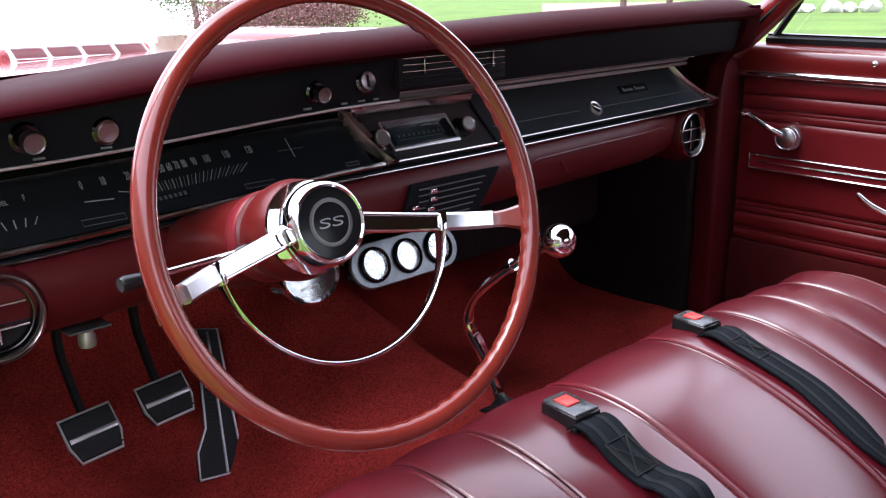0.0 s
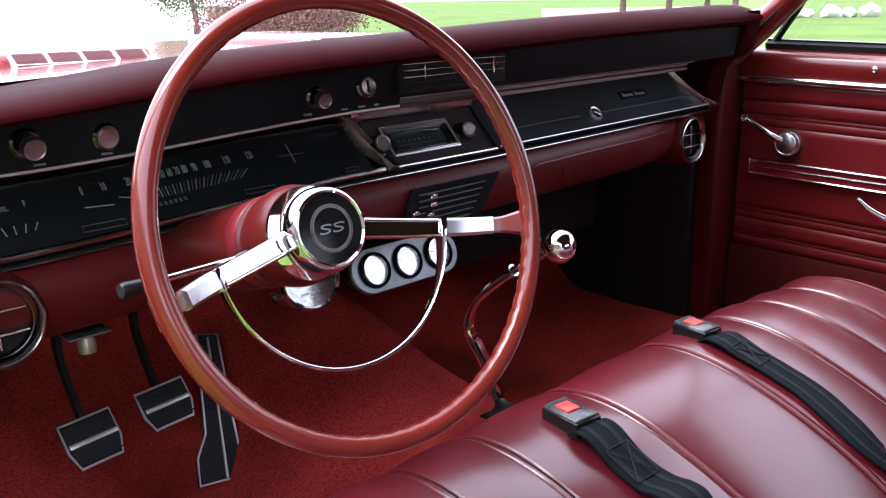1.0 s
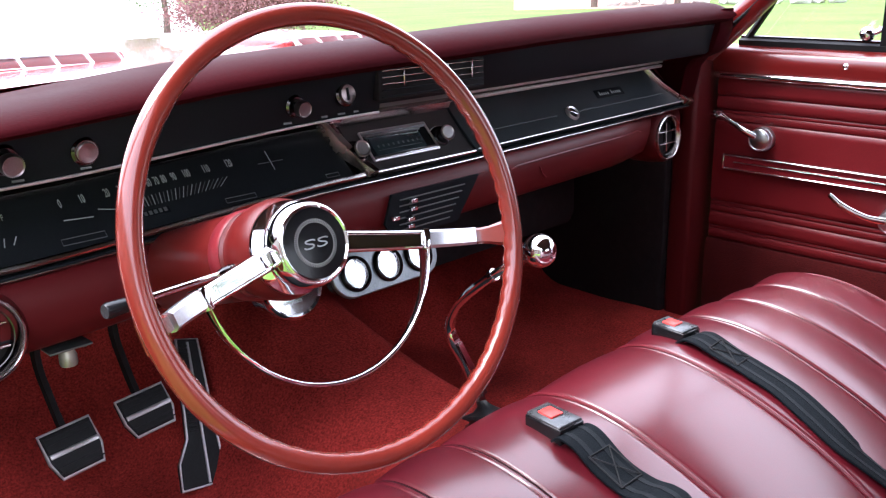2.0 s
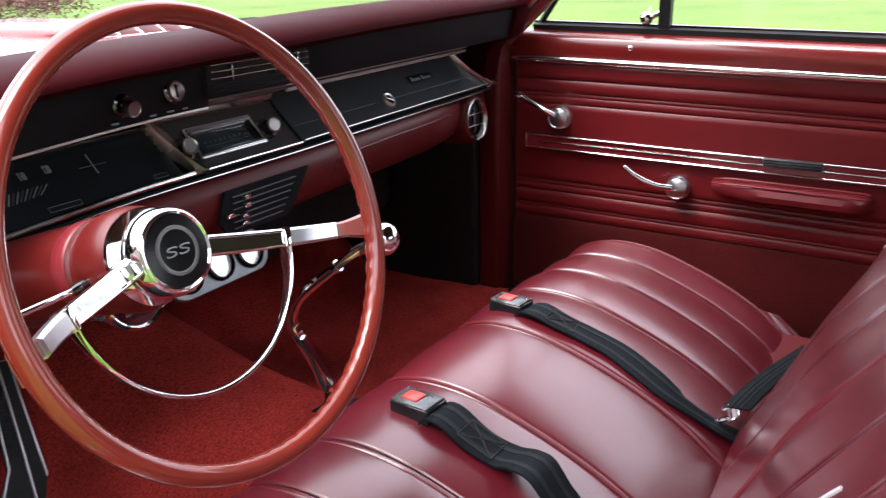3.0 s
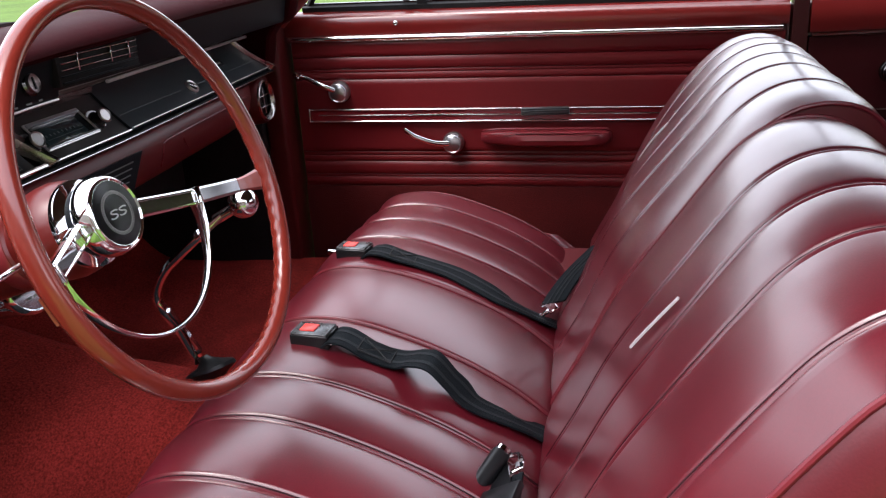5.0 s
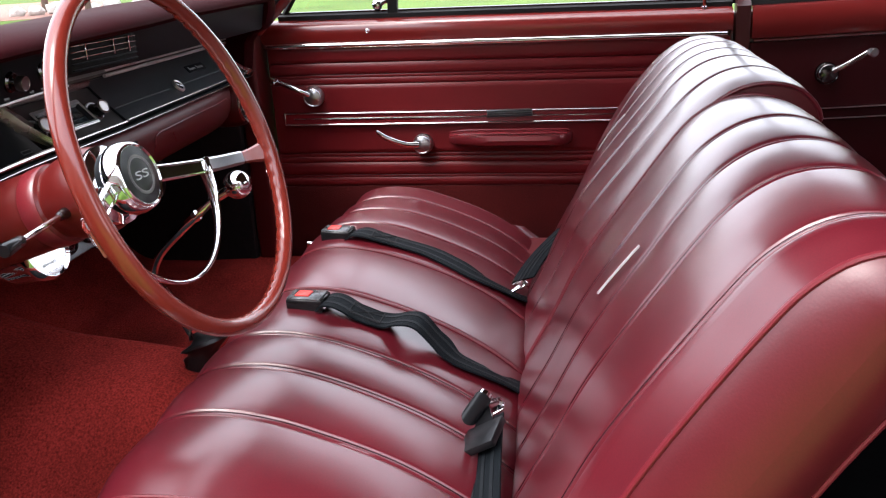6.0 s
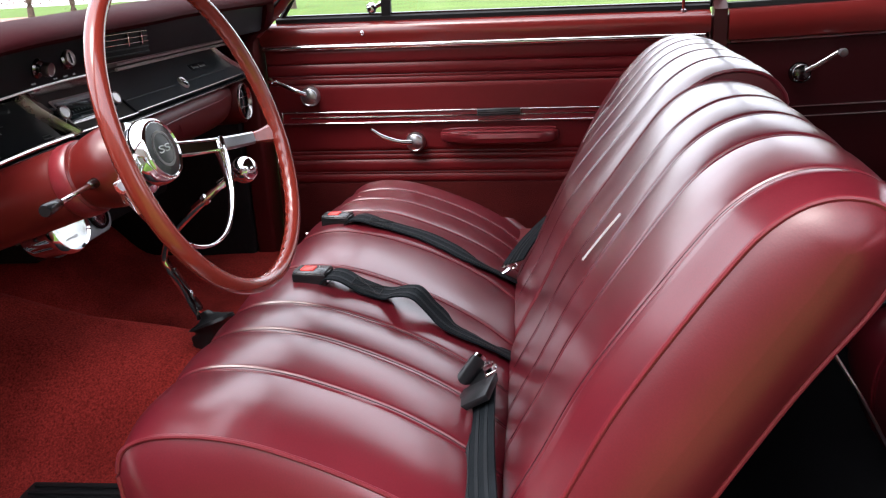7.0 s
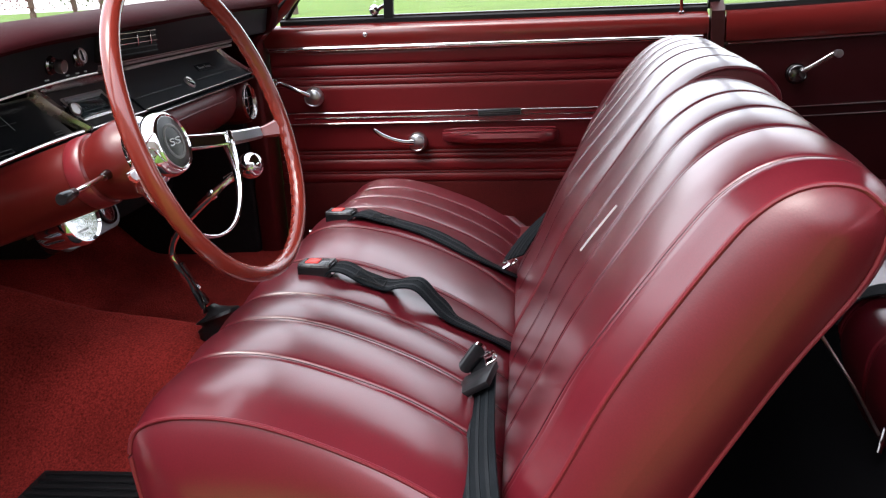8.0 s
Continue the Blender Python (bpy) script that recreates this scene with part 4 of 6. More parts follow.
part("latch_well", lathe([(0.0093, 0.0032), (0.0093, 0.0040), (0.0005, 0.0040)], 24, m), BLACK, lt)
part("latch_bar", box(bmesh.new(), (-0.0085, -0.0018, 0.004), (0.0085, 0.0018, 0.0062), 0.0008, m=m @ pose(0, 0, 0, 0, 0, -35)), CHROME, lt)
m = face_frame(0.548, 0.46, 0.004)
pl = part("name_plate", box(bmesh.new(), (-0.043, -0.009, 0), (0.043, 0.009, 0.002), 0.001, m=m), BLACK, glove)
for k in range(11):
    if k == 5:
        continue
    h = 0.0050 if k in (0, 6) else 0.0030
    part("plate_bar", box(bmesh.new(), (-0.0017, -0.0040, 0.0018), (0.0017, -0.0040 + 1.7 * h, 0.0026), 0.0003, 1, m=m @ Matrix.Translation((-0.031 + 0.0062 * k, 0, 0))), WHITE, pl)

# knobs on the upper panel
UP_OUT = Vector((0, -0.978, 0.2))


def panel_knob(x, z, r, length, kind, label):
    y = 0.213 + (1.022 - z) * 0.21
    t = thing("dash_knob", label, "knob", facing(sh(x, y, z), (1, 0, 0), (0, -1, -0.14) if kind == "pull" else UP_OUT), group="dash knobs")
    part("bezel", lathe([(r * 1.2, -0.005), (r * 1.2, 0.002), (r * 1.0, 0.0045), (r * 0.6, 0.0045)], 32), DARKCHROME, t)
    if kind == "key":
        part("face", lathe([(r * 0.98, 0.0), (r * 0.98, length), (r * 0.9, length + 0.002), (r * 0.75, length + 0.001), (0.0005, length + 0.001)], 32), KNOBMETAL, t)
        part("key_slot", box(bmesh.new(), (-0.0015, -0.007, length), (0.0015, 0.007, length + 0.0022), 0.0005, 1), BLACK, t)
    else:
        part("shaft", lathe([(r * 0.45, 0.0), (r * 0.40, length * 0.6)], 20), DARKCHROME, t)
        part("grip", lathe([(r * 0.4, length * 0.45), (r * 0.80, length * 0.52), (r * 0.86, length * 0.6), (r * 0.86, length * 0.92), (r * 0.80, length), (r * 0.70, length * 0.95), (r * 0.2, length * 0.93), (0.0005, length * 0.93)], 32), KNOBMETAL, t, "spun metal grip")
    return t


panel_knob(-0.5345, 0.984, 0.0116, 0.024, "pull", "chrome headlight knob on the black panel")
panel_knob(-0.463, 0.979, 0.0112, 0.007, "pull", "chrome wiper knob on the black panel")
panel_knob(-0.227, 0.982, 0.0105, 0.020, "pull", "chrome lighter knob on the black panel")
panel_knob(-0.157, 0.985, 0.0115, 0.006, "key", "round chrome ignition lock on the black panel")
for x, z, w in ((-0.524, 0.963, 0.014), (-0.463, 0.963, 0.014), (-0.236, 0.964, 0.014), (-0.185, 0.963, 0.012), (-0.160, 0.963, 0.014), (-0.138, 0.963, 0.010)):
    y = 0.213 + (1.022 - z) * 0.21 - 0.001
    b = box(bmesh.new(), (-w / 2, -0.0014, 0), (w / 2, 0.0014, 0.0006), m=facing(sh(x, y, z), (1, 0, 0), UP_OUT) @ Matrix.Diagonal((0.75, 0.8, 1, 1)))
    part("label_bar", b, DIMWHITE, dash)

# air grille
grille = thing("air_grille", "chrome slatted air grille in the black panel", "air vent")
part("recess", box(bmesh.new(), (-0.112, 0.2115, 0.972), (0.074, 0.226, 1.013), 0.003, m=pose(0, 0, 0)), DARK, grille)
for k in range(5):
    z = 0.976 + 0.0078 * k
    part("slat", box(bmesh.new(), (-0.108, 0.208, z), (0.069, 0.214, z + 0.0016), 0.0005, 1), DULLCHROME if k > 1 else BLACK, grille)
for x in (-0.075, 0.0, 0.045):
    part("upright", box(bmesh.new(), (x, 0.207, 0.988), (x + 0.0022, 0.214, 1.010), 0.0005, 1), CHROME, grille)



# round vents at both ends
def round_vent(x, y, z, r, out, label):
    t = thing("round_air_vent", label, "air vent", facing((x, y, z), (1, 0, 0), out), group="round air vents")
    part("ring", lathe([(r * 1.06, -0.03), (r * 1.06, 0.0), (r * 1.04, 0.003), (r * 0.99, 0.004), (r * 0.95, 0.002), (r * 0.90, -0.014)], 40, caps=False), DULLCHROME, t, "chrome ring")
    part("ball", lathe([(r * 0.86, -0.010), (r * 0.86, -0.028), (0.0005, -0.030)], 32), DARK, t)
    part("inner_ring", lathe([(r * 0.86, -0.012), (r * 0.84, -0.004), (r * 0.80, -0.003), (r * 0.77, -0.008), (r * 0.78, -0.014)], 40, caps=False), DARKCHROME, t)
    part("pod", lathe([(r * 1.07, -0.001), (r * 1.16, -0.006), (r * 1.22, -0.03), (r * 1.18, -0.07), (r * 0.9, -0.10)], 40, caps=False), DASHPAINT, t, "red painted pod")
    for v in (-0.28, 0.28):
        w = 0.70 * r * math.cos(math.asin(v / 0.9))
        part("vane", box(bmesh.new(), (-w, v * r - 0.001, -0.016), (w, v * r + 0.001, 0.0), 0.0005, 1), DULLCHROME, t)
    part("vane", box(bmesh.new(), (-0.0012, -0.66 * r, -0.018), (0.0012, 0.66 * r, -0.003), 0.0005, 1), DULLCHROME, t)
    return t


round_vent(0.694, 0.292, 0.812, 0.041, (0.0, -1, 0.05), "round chrome air vent in the red lower dash")
round_vent(-0.572, 0.252, 0.801, 0.040, (0.0, -1, 0.06), "round chrome air vent in the red lower dash")

# heater controls
heat = thing("heater_control", "black heater control plate with chrome slide levers", "control panel")
HM = facing((0.0, 0.257, 0.818), (1, 0, 0), (0, -1, -0.05))
bm = bmesh.new()
a = [HM @ Vector(p) for p in ((-0.075, -0.012, 0.001), (-0.063, 0.026, 0.001), (0.105, 0.026, 0.001), (0.062, -0.034, 0.001), (-0.06, -0.034, 0.001))]
rings(bm, [a, [p + Vector((0, -0.004, 0)) for p in a]])
part("plate", bm, BLACK, heat)
for k in range(6):
    v = 0.017 - 0.0085 * k
    part("slot", box(bmesh.new(), (-0.050, v - 0.0008, 0.005), (0.075 - 0.006 * k, v + 0.0008, 0.0062), m=HM), DIMWHITE, heat)
for x, v in ((-0.030, 0.014), (-0.030, 0.003), (-0.062, -0.004), (-0.035, -0.010), (-0.035, -0.020)):
    part("lever", box(bmesh.new(), (x - 0.006, v - 0.003, 0.005), (x + 0.006, v + 0.003, 0.014), 0.0015, m=HM), CHROME, heat)

# ---- steering column and wheel ----
WC = Vector((-0.380, -0.0564, 0.9178))
WN = Vector((-0.0556, -1.0, 0.3153)).normalized()
WU = Vector((0.9985, -0.0555, 0)).normalized()
WM = facing(WC, WU, WN)
column = thing("steering_column", "red painted steering column with chrome collar and turn signal lever", "steering column", WM)
HX, HY = 0.003, -0.001
AX = Matrix.Translation((HX, HY, -0.006))
part("shroud", lathe([(0.030, -0.088), (0.0410, -0.093), (0.0440, -0.101), (0.0458, -0.112), (0.0450, -0.124), (0.0425, -0.137), (0.0390, -0.146), (0.0385, -0.149), (0.0412, -0.151), (0.0420, -0.155), (0.0420, -0.170), (0.0410, -0.1725), (0.0410, -0.1745), (0.0420, -0.177), (0.0424, -0.20), (0.0428, -0.25), (0.043, -0.36)], 56, AX), COLUMN, column)
part("collar", lathe([(0.0418, -0.1515), (0.0432, -0.154), (0.0432, -0.1705), (0.0418, -0.1725)], 56, AX, False), ARMVINYL, column, "paler red collar ring")
part("lower_tube", lathe([(0.03, -0.34), (0.03, -0.80)], 24, AX), DARK, column)
base = WM.inverted() @ Vector((-0.415, 0.064, 0.8717))
tip = WM.inverted() @ Vector((-0.538, 0.0476, 0.8730))
mid = base.lerp(tip, 0.72)
lev = part("signal_lever", tube([base, base.lerp(tip, 0.3), mid], 0.0030, 10), CHROME, column, "chrome turn signal lever")
part("lever_tip", tube([mid, base.lerp(tip, 0.75), base.lerp(tip, 0.98), tip], 0.0058, 14, scale=[0.6, 0.9, 1.15, 0.95]), PLASTIC, lev, "ribbed black lever tip")
part("lever_boss", tube([base, base.lerp(tip, 0.10), base.lerp(tip, 0.14)], 0.005, 14, scale=[1.2, 1.0, 0.6]), DARKCHROME, column)

wheel = thing("steering_wheel", "glossy red two-spoke steering wheel with chrome hub and horn ring", "steering wheel", WM)
R, TR = 0.1735, 0.0092
loops = []
for k in range(528):
    a = 2 * math.pi * k / 528
    row = []
    for j in range(16):
        b = 2 * math.pi * j / 16
        w = max(0.0, math.cos(b - radians(212))) ** 3
        rr = TR * (1 - 0.13 * w * (0.5 + 0.5 * math.cos(66 * a)) ** 1.6 * (1 if not 1.1 < a < 2.0 else 0))
        row.append(((R + rr * 0.92 * math.cos(b)) * math.cos(a), (R + rr * 0.92 * math.cos(b)) * math.sin(a), rr * 1.05 * math.sin(b)))
    loops.append(row)
loops.append(loops[0])
bm = rings(bmesh.new(), loops, True, False)
bmesh.ops.remove_doubles(bm, verts=bm.verts, dist=1e-6)
part("rim", bm, WHEEL, wheel, "glossy red plastic rim with finger grips")
SPOKE = [(-0.0078, -0.006), (0.0078, -0.006), (0.0088, -0.001), (0.0084, 0.0022), (0.0066, 0.0042), (0.0056, 0.0042), (0.0050, 0.0024), (-0.0050, 0.0024), (-0.0056, 0.0042), (-0.0066, 0.0042), (-0.0084, 0.0022), (-0.0088, -0.001)]
for s in (-1, 1):
    root = [Vector((s * 0.030, -0.004, -0.080)), Vector((s * 0.075, -0.014, -0.066)), Vector((s * 0.118, -0.023, -0.050)), Vector((s * 0.148, -0.029, -0.028)), Vector((s * 0.1715, -0.033, -0.003))]
    line = smooth_path(root, 5)
    n = len(line) - 1
    # the red moulded arm under the chrome widens where it runs into the rim
    part("spoke_core", sweep(line, [(-0.0075, -0.005), (0.0075, -0.005), (0.0088, 0.0), (0.0065, 0.004), (-0.0065, 0.004), (-0.0088, 0.0)], up=(0, 0, 1), scale=[1.0 - 0.22 * i / n + 0.75 * max(0.0, i / n - 0.82) / 0.18 * (i / n) for i in range(n + 1)]), WHEEL, wheel, "red spoke end")
    cov = [p + Vector((0, 0, 0.0035)) for p in line[:10]]
    sp = part("spoke_cover", sweep(cov, SPOKE, up=(0, 0, 1), scale=[1.12 - 0.16 * i / 9 for i in range(10)]), CHROME, wheel, "bevelled chrome spoke cover with a sunken panel")
    cov2 = [p + Vector((0, 0, 0.0042)) for p in line[9:16]]
    part("spoke_tip", sweep(cov2, [(-0.0082, -0.005), (0.0082, -0.005), (0.0086, 0.001), (0.0060, 0.0048), (-0.0060, 0.0048), (-0.0086, 0.001)], up=(0, 0, 1), scale=[0.98 - 0.1 * i / 6 for i in range(7)]), SATIN, sp, "brushed spoke tip")
    part("clamp", box(bmesh.new(), (-0.0035, -0.0092, -0.009), (0.0035, 0.0092, 0.0062), 0.0015, m=Matrix.Translation(line[9] + Vector((0, 0, 0.0035))) @ pose(0, 0, 0, 0, -22 * s, -12 * s)), CHROME, sp)
# horn ring under the hub: a band on edge, broad at its ends and slim at the foot
hp = []
for k in range(49):
    a = radians(-163 + 146 * k / 48)
    q = math.sin(math.pi * k / 48)
    rr = 0.113 + 0.010 * q
    hp.append((rr * math.cos(a), rr * math.sin(a) + 0.006, -0.052 + 0.006 * q))
loops = []
for k, p in enumerate(hp):
    q = math.sin(math.pi * k / 48)
    out = Vector((p[0], p[1] - 0.006, 0)).normalized()
    hw, ht = 0.0085 - 0.0050 * q ** 0.7, 0.0016 + 0.0004 * q
    c = Vector(p)
    ax = Vector((0, 0, 1))
    loops.append([c + out * (ht * math.cos(t)) + ax * (hw * math.sin(t)) for t in [2 * math.pi * j / 12 for j in range(12)]])
part("horn_ring", rings(bmesh.new(), loops), CHROME, wheel, "thin chrome horn ring")
# hub: stepped chrome cup and black cap
hub = part("hub_cup", lathe([(0.026, -0.100), (0.0395, -0.097), (0.0418, -0.0930), (0.0412, -0.0885), (0.0350, -0.0850), (0.0328, -0.0830), (0.0328, -0.0775), (0.0350, -0.0755), (0.0374, -0.072), (0.0374, -0.0655), (0.0364, -0.0610), (0.0352, -0.0575), (0.0338, -0.0545), (0.0318, -0.0534), (0.0304, -0.0550)], 64, AX), CHROME, wheel, "stepped chrome hub cup")
part("hub_band", lathe([(0.0330, -0.0835), (0.0334, -0.0805), (0.0330, -0.0772)], 64, AX, False), BLACK, hub)
cap = part("hub_cap", lathe([(0.0307, -0.0562), (0.0299, -0.0549), (0.022, -0.0543), (0.012, -0.0538), (0.0005, -0.0536)], 56, AX), mat("cap_black", (0.008, 0.008, 0.009), 0.16, spec=0.35), hub, "black hub cap")
for k in range(72):
    part("ring_bead", box(bmesh.new(), (0.0176, -0.0004, -0.0545), (0.0206, 0.0004, -0.0534), 0.0002, 1, m=AX @ pose(0, 0, 0, 0, 0, 5 * k)), CAPGREY, cap)
part("cap_ring", lathe([(0.0172, -0.0546), (0.0173, -0.0535), (0.0180, -0.0535), (0.0181, -0.0546)], 48, AX, False), CAPGREY, cap, "grey beaded ring")
for ex in (-0.0064, 0.0064):
    curl = smooth_path([(0.0050, 0.0042, 0), (0.0020, 0.0056, 0), (-0.0030, 0.0050, 0), (-0.0040, 0.0028, 0), (-0.0012, 0.0006, 0), (0.0024, -0.0008, 0), (0.0038, -0.0032, 0), (0.0014, -0.0054, 0), (-0.0030, -0.0056, 0), (-0.0052, -0.0040, 0)], 5)
    part("cap_emblem", sweep([AX @ Vector((ex + 1.05 * p.x + 0.12 * p.y, 0.62 * p.y, -0.0531)) for p in curl], [(-0.0006, -0.0004), (0.0006, -0.0004), (0.0006, 0.0004), (-0.0006, 0.0004)], up=(0, 0, 1)), SATIN, cap)

# ---- gauges below the dash ----
trio = thing("gauge_trio", "three small round chrome gauges on a brushed bracket", "gauge panel", facing((0.014, 0.355, 0.709), (1, 0.0, 0.0), (0, -0.92, 0.39)) @ Matrix.Scale(1.24, 4))
w, h = 0.056, 0.027
bm = bmesh.new()
ringp = [(w * s + h * math.cos(a), h * math.sin(a)) for s, a0 in ((1, -90), (-1, 90)) for a in [radians(a0 + 180 * k / 10) for k in range(11)]]
rings(bm, [[(x, y, -0.004) for x, y in ringp], [(x, y, 0.0) for x, y in ringp], [(x * 0.985, y * 0.95, 0.0015) for x, y in ringp]])
part("bracket", bm, GUNMETAL, trio, "brushed metal bracket")
part("bracket_tab", box(bmesh.new(), (-0.06, 0.01, -0.05), (0.06, 0.014, -0.003), 0.001), STEEL, trio)
for x in (-0.050, 0.0, 0.050):
    gm = Matrix.Translation((x, 0, 0))
    ga = part("gauge_bezel", lathe([(0.0215, -0.03), (0.0215, 0.003), (0.0205, 0.006), (0.0180, 0.007), (0.0172, 0.004)], 36, gm, False), PLASTIC, trio, "black gauge ring")
    part("gauge_dial", lathe([(0.0178, 0.002), (0.0005, 0.002)], 32, gm), MIRRORFACE, ga)
    part("gauge_glass", lathe([(0.0178, 0.0045), (0.0172, 0.0055), (0.014, 0.0062), (0.010, 0.0066), (0.006, 0.0069), (0.0005, 0.007)], 40, gm), LENS, ga, "reflective gauge glass")
TACH = (-0.265, 0.200, 0.785)
tach = thing("tachometer", "chrome cup gauge strapped under the steering column", "gauge", facing(TACH, (1, -0.05, 0), (-0.10, -0.93, 0.31)) @ Matrix.Scale(1.12, 4))
part("cup", lathe([(0.010, -0.050), (0.024, -0.047), (0.029, -0.036), (0.0315, -0.01), (0.0335, -0.004), (0.0335, 0.003), (0.0310, 0.007), (0.0285, 0.004)], 44), CHROME, tach)
part("dial", lathe([(0.0290, 0.0035), (0.0005, 0.0035)], 36), mat("tach_dial", (0.78, 0.80, 0.80), 0.10, 0.85), tach)
part("glass", lathe([(0.0290, 0.0045), (0.015, 0.0065), (0.0005, 0.007)], 36), LENS, tach)
text_part("dial_word", "RPM 100'S", 0.005, Matrix.Translation((-0.004, -0.016, 0.0039)), WHITE, tach)
part("strap", tube([(0, 0.02, -0.05), (0, 0.055, -0.05)], 0.006, 8), STEEL, tach)


# ---- pedals ----
def pedal(c, w, h, name, label):
    c = Vector(c)
    m = facing(c, (1, 0.05, 0.06), (0, -0.80, 0.60))
    t = thing(name, label, "pedal", m, group="foot pedals")
    bm = bmesh.new()
    bot = [(-w * 0.40, -h / 2), (w * 0.40, -h / 2), (w * 0.5, -h * 0.12), (w * 0.5, h / 2), (-w * 0.5, h / 2), (-w * 0.5, -h * 0.12)]
    rings(bm, [[(x, y, -0.008) for x, y in bot], [(x, y, 0.004) for x, y in bot], [(x * 0.92, y * 0.9, 0.008) for x, y in bot]])
    part("pad", bm, RUBBER, t)
    part("trim", tube([(x * 1.01, y * 1.02, 0.003) for x, y in bot[:2] + bot[2:4] + bot[4:]], 0.0026, 6, closed=True), TRIMSATIN, t)
    part("stripe", box(bmesh.new(), (-w * 0.47, -0.0035, 0.007), (w * 0.47, 0.0035, 0.0105), 0.001), TRIMSATIN, t)
    for k in (-3, -2, 2, 3):
        part("rib", box(bmesh.new(), (-w * 0.44, k * h / 7.5 - 0.001, 0.007), (w * 0.44, k * h / 7.5 + 0.001, 0.0095), 0.0005, 1), RUBBER, t)
    mi = m.inverted()
    arm_pts = smooth_path([c + Vector((0, 0.012, 0.0)), c + Vector((-0.004, 0.045, 0.06)), c + Vector((-0.012, 0.05, 0.13)), c + Vector((-0.018, 0.0, 0.24))], 4)
    part("arm", sweep([mi @ p for p in arm_pts], [(-0.008, -0.004), (0.008, -0.004), (0.008, 0.004), (-0.008, 0.004)], up=(1, 0, 0)), DARK, t)


pedal((-0.402, 0.550, 0.503), 0.072, 0.064, "clutch_pedal", "black rubber clutch pedal with a chrome stripe")
pedal((-0.287, 0.560, 0.512), 0.074, 0.058, "brake_pedal", "black rubber brake pedal with a chrome stripe")
GA, GB = Vector((-0.246, 0.488, 0.392)), Vector((-0.182, 0.620, 0.575))
gm = facing((GA + GB) / 2, (0.95, 0.0, -0.30), Vector((0, -0.82, 0.57)))
gm = Matrix.Translation((GA + GB) / 2) @ Matrix((((GB - GA).cross(Vector((0, -0.82, 0.57)))).normalized(), (GB - GA).normalized(), ((GB - GA).cross(Vector((0, -0.82, 0.57)))).normalized().cross((GB - GA).normalized()))).transposed().to_4x4()
gas = thing("accelerator_pedal", "tall black ribbed accelerator pedal with chrome edges", "pedal", gm, group="foot pedals")
L = (GB - GA).length / 2
shape = [(-0.036, -L), (0.034, -L * 0.92), (0.026, -L * 0.2), (0.016, L), (-0.018, L), (-0.020, -L * 0.35), (-0.036, -L * 0.66)]
bm = bmesh.new()
rings(bm, [[(x, y, -0.006) for x, y in shape], [(x, y, 0.003) for x, y in shape], [(x * 0.9, y * 0.985, 0.006) for x, y in shape]])
part("pad", bm, RUBBER, gas)
part("trim", tube([(x * 1.0, y, 0.0045) for x, y in shape], 0.0023, 6, closed=True), TRIMSATIN, gas)
part("stripe", tube([(0.006, -L * 0.93, 0.0065), (0.003, 0, 0.0068), (-0.001, L * 0.95, 0.0065)], 0.0022, 6), TRIMSATIN, gas)
for k in range(22):
    y = -L * 0.25 + L * 1.15 * k / 21
    part("rib", box(bmesh.new(), (-0.015, y - 0.0012, 0.005), (-0.002, y + 0.0012, 0.008), 0.0004, 1), RUBBER, gas)
sw = thing("brake_switch", "pale metal switch bracket above the pedals", "switch")
PALE = mat("pale_metal", (0.30, 0.28, 0.24), 0.45, 0.6, 0.1, 90)
part("plate", box(bmesh.new(), (-0.497, 0.298, 0.7475), (-0.452, 0.325, 0.7500), 0.0008), STEEL, sw)
part("barrel", lathe([(0.0085, 0.0), (0.0092, 0.003), (0.0092, 0.012), (0.0075, 0.015), (0.0075, 0.021)], 20, Matrix.Translation((-0.475, 0.311, 0.7275))), PALE, sw)
part("bolt", lathe([(0.0005, 0), (0.0042, 0), (0.0042, 0.004), (0.0005, 0.004)], 6, Matrix.Translation((-0.457, 0.311, 0.7435))), STEEL, sw)

# rubber mat in the driver's footwell
matt = thing("floor_mat", "dark ribbed rubber mat on the driver's floor", "floor mat")
part("sheet", box(bmesh.new(), (-0.64, 0.02, 0.381), (-0.235, 0.345, 0.388), 0.003), RUBBER, matt)
for k in range(22):
    part("rib", box(bmesh.new(), (-0.63 + 0.018 * k, 0.03, 0.387), (-0.624 + 0.018 * k, 0.335, 0.392), 0.001, 1), RUBBER, matt)

# ---- shifter ----
shifter = thing("gear_shifter", "bent chrome gear lever with a chrome ball knob and black boot", "gear shifter")
lp = smooth_path([(0.012, 0.166, 0.545), (0.003, 0.180, 0.595), (-0.011, 0.193, 0.637), (-0.0145, 0.198, 0.662), (-0.020, 0.178, 0.698), (-0.0235, 0.140, 0.733), (-0.0215, 0.105, 0.761), (-0.013, 0.075, 0.785)], 6)
part("lever", sweep(lp, [(-0.0072, -0.0050), (0.0072, -0.0050), (0.0088, 0), (0.0072, 0.0050), (-0.0072, 0.0050), (-0.0088, 0)], up=(0.3, -1, 0), scale=[1.0 - 0.12 * i / (len(lp) - 1) for i in range(len(lp))]), CHROME, shifter)
part("plate", sweep([(0.012, 0.164, 0.560), (0.001, 0.180, 0.602), (-0.010, 0.190, 0.636)], [(-0.0055, -0.0055), (0.0055, -0.0055), (0.0055, 0.0055), (-0.0055, 0.0055)], up=(0.3, -1, 0)), CHROME, shifter)
part("collar", tube([lp[-9], lp[-8]], 0.0082, 12), CHROME, shifter)
bk = Vector((-0.011, 0.049, 0.797))
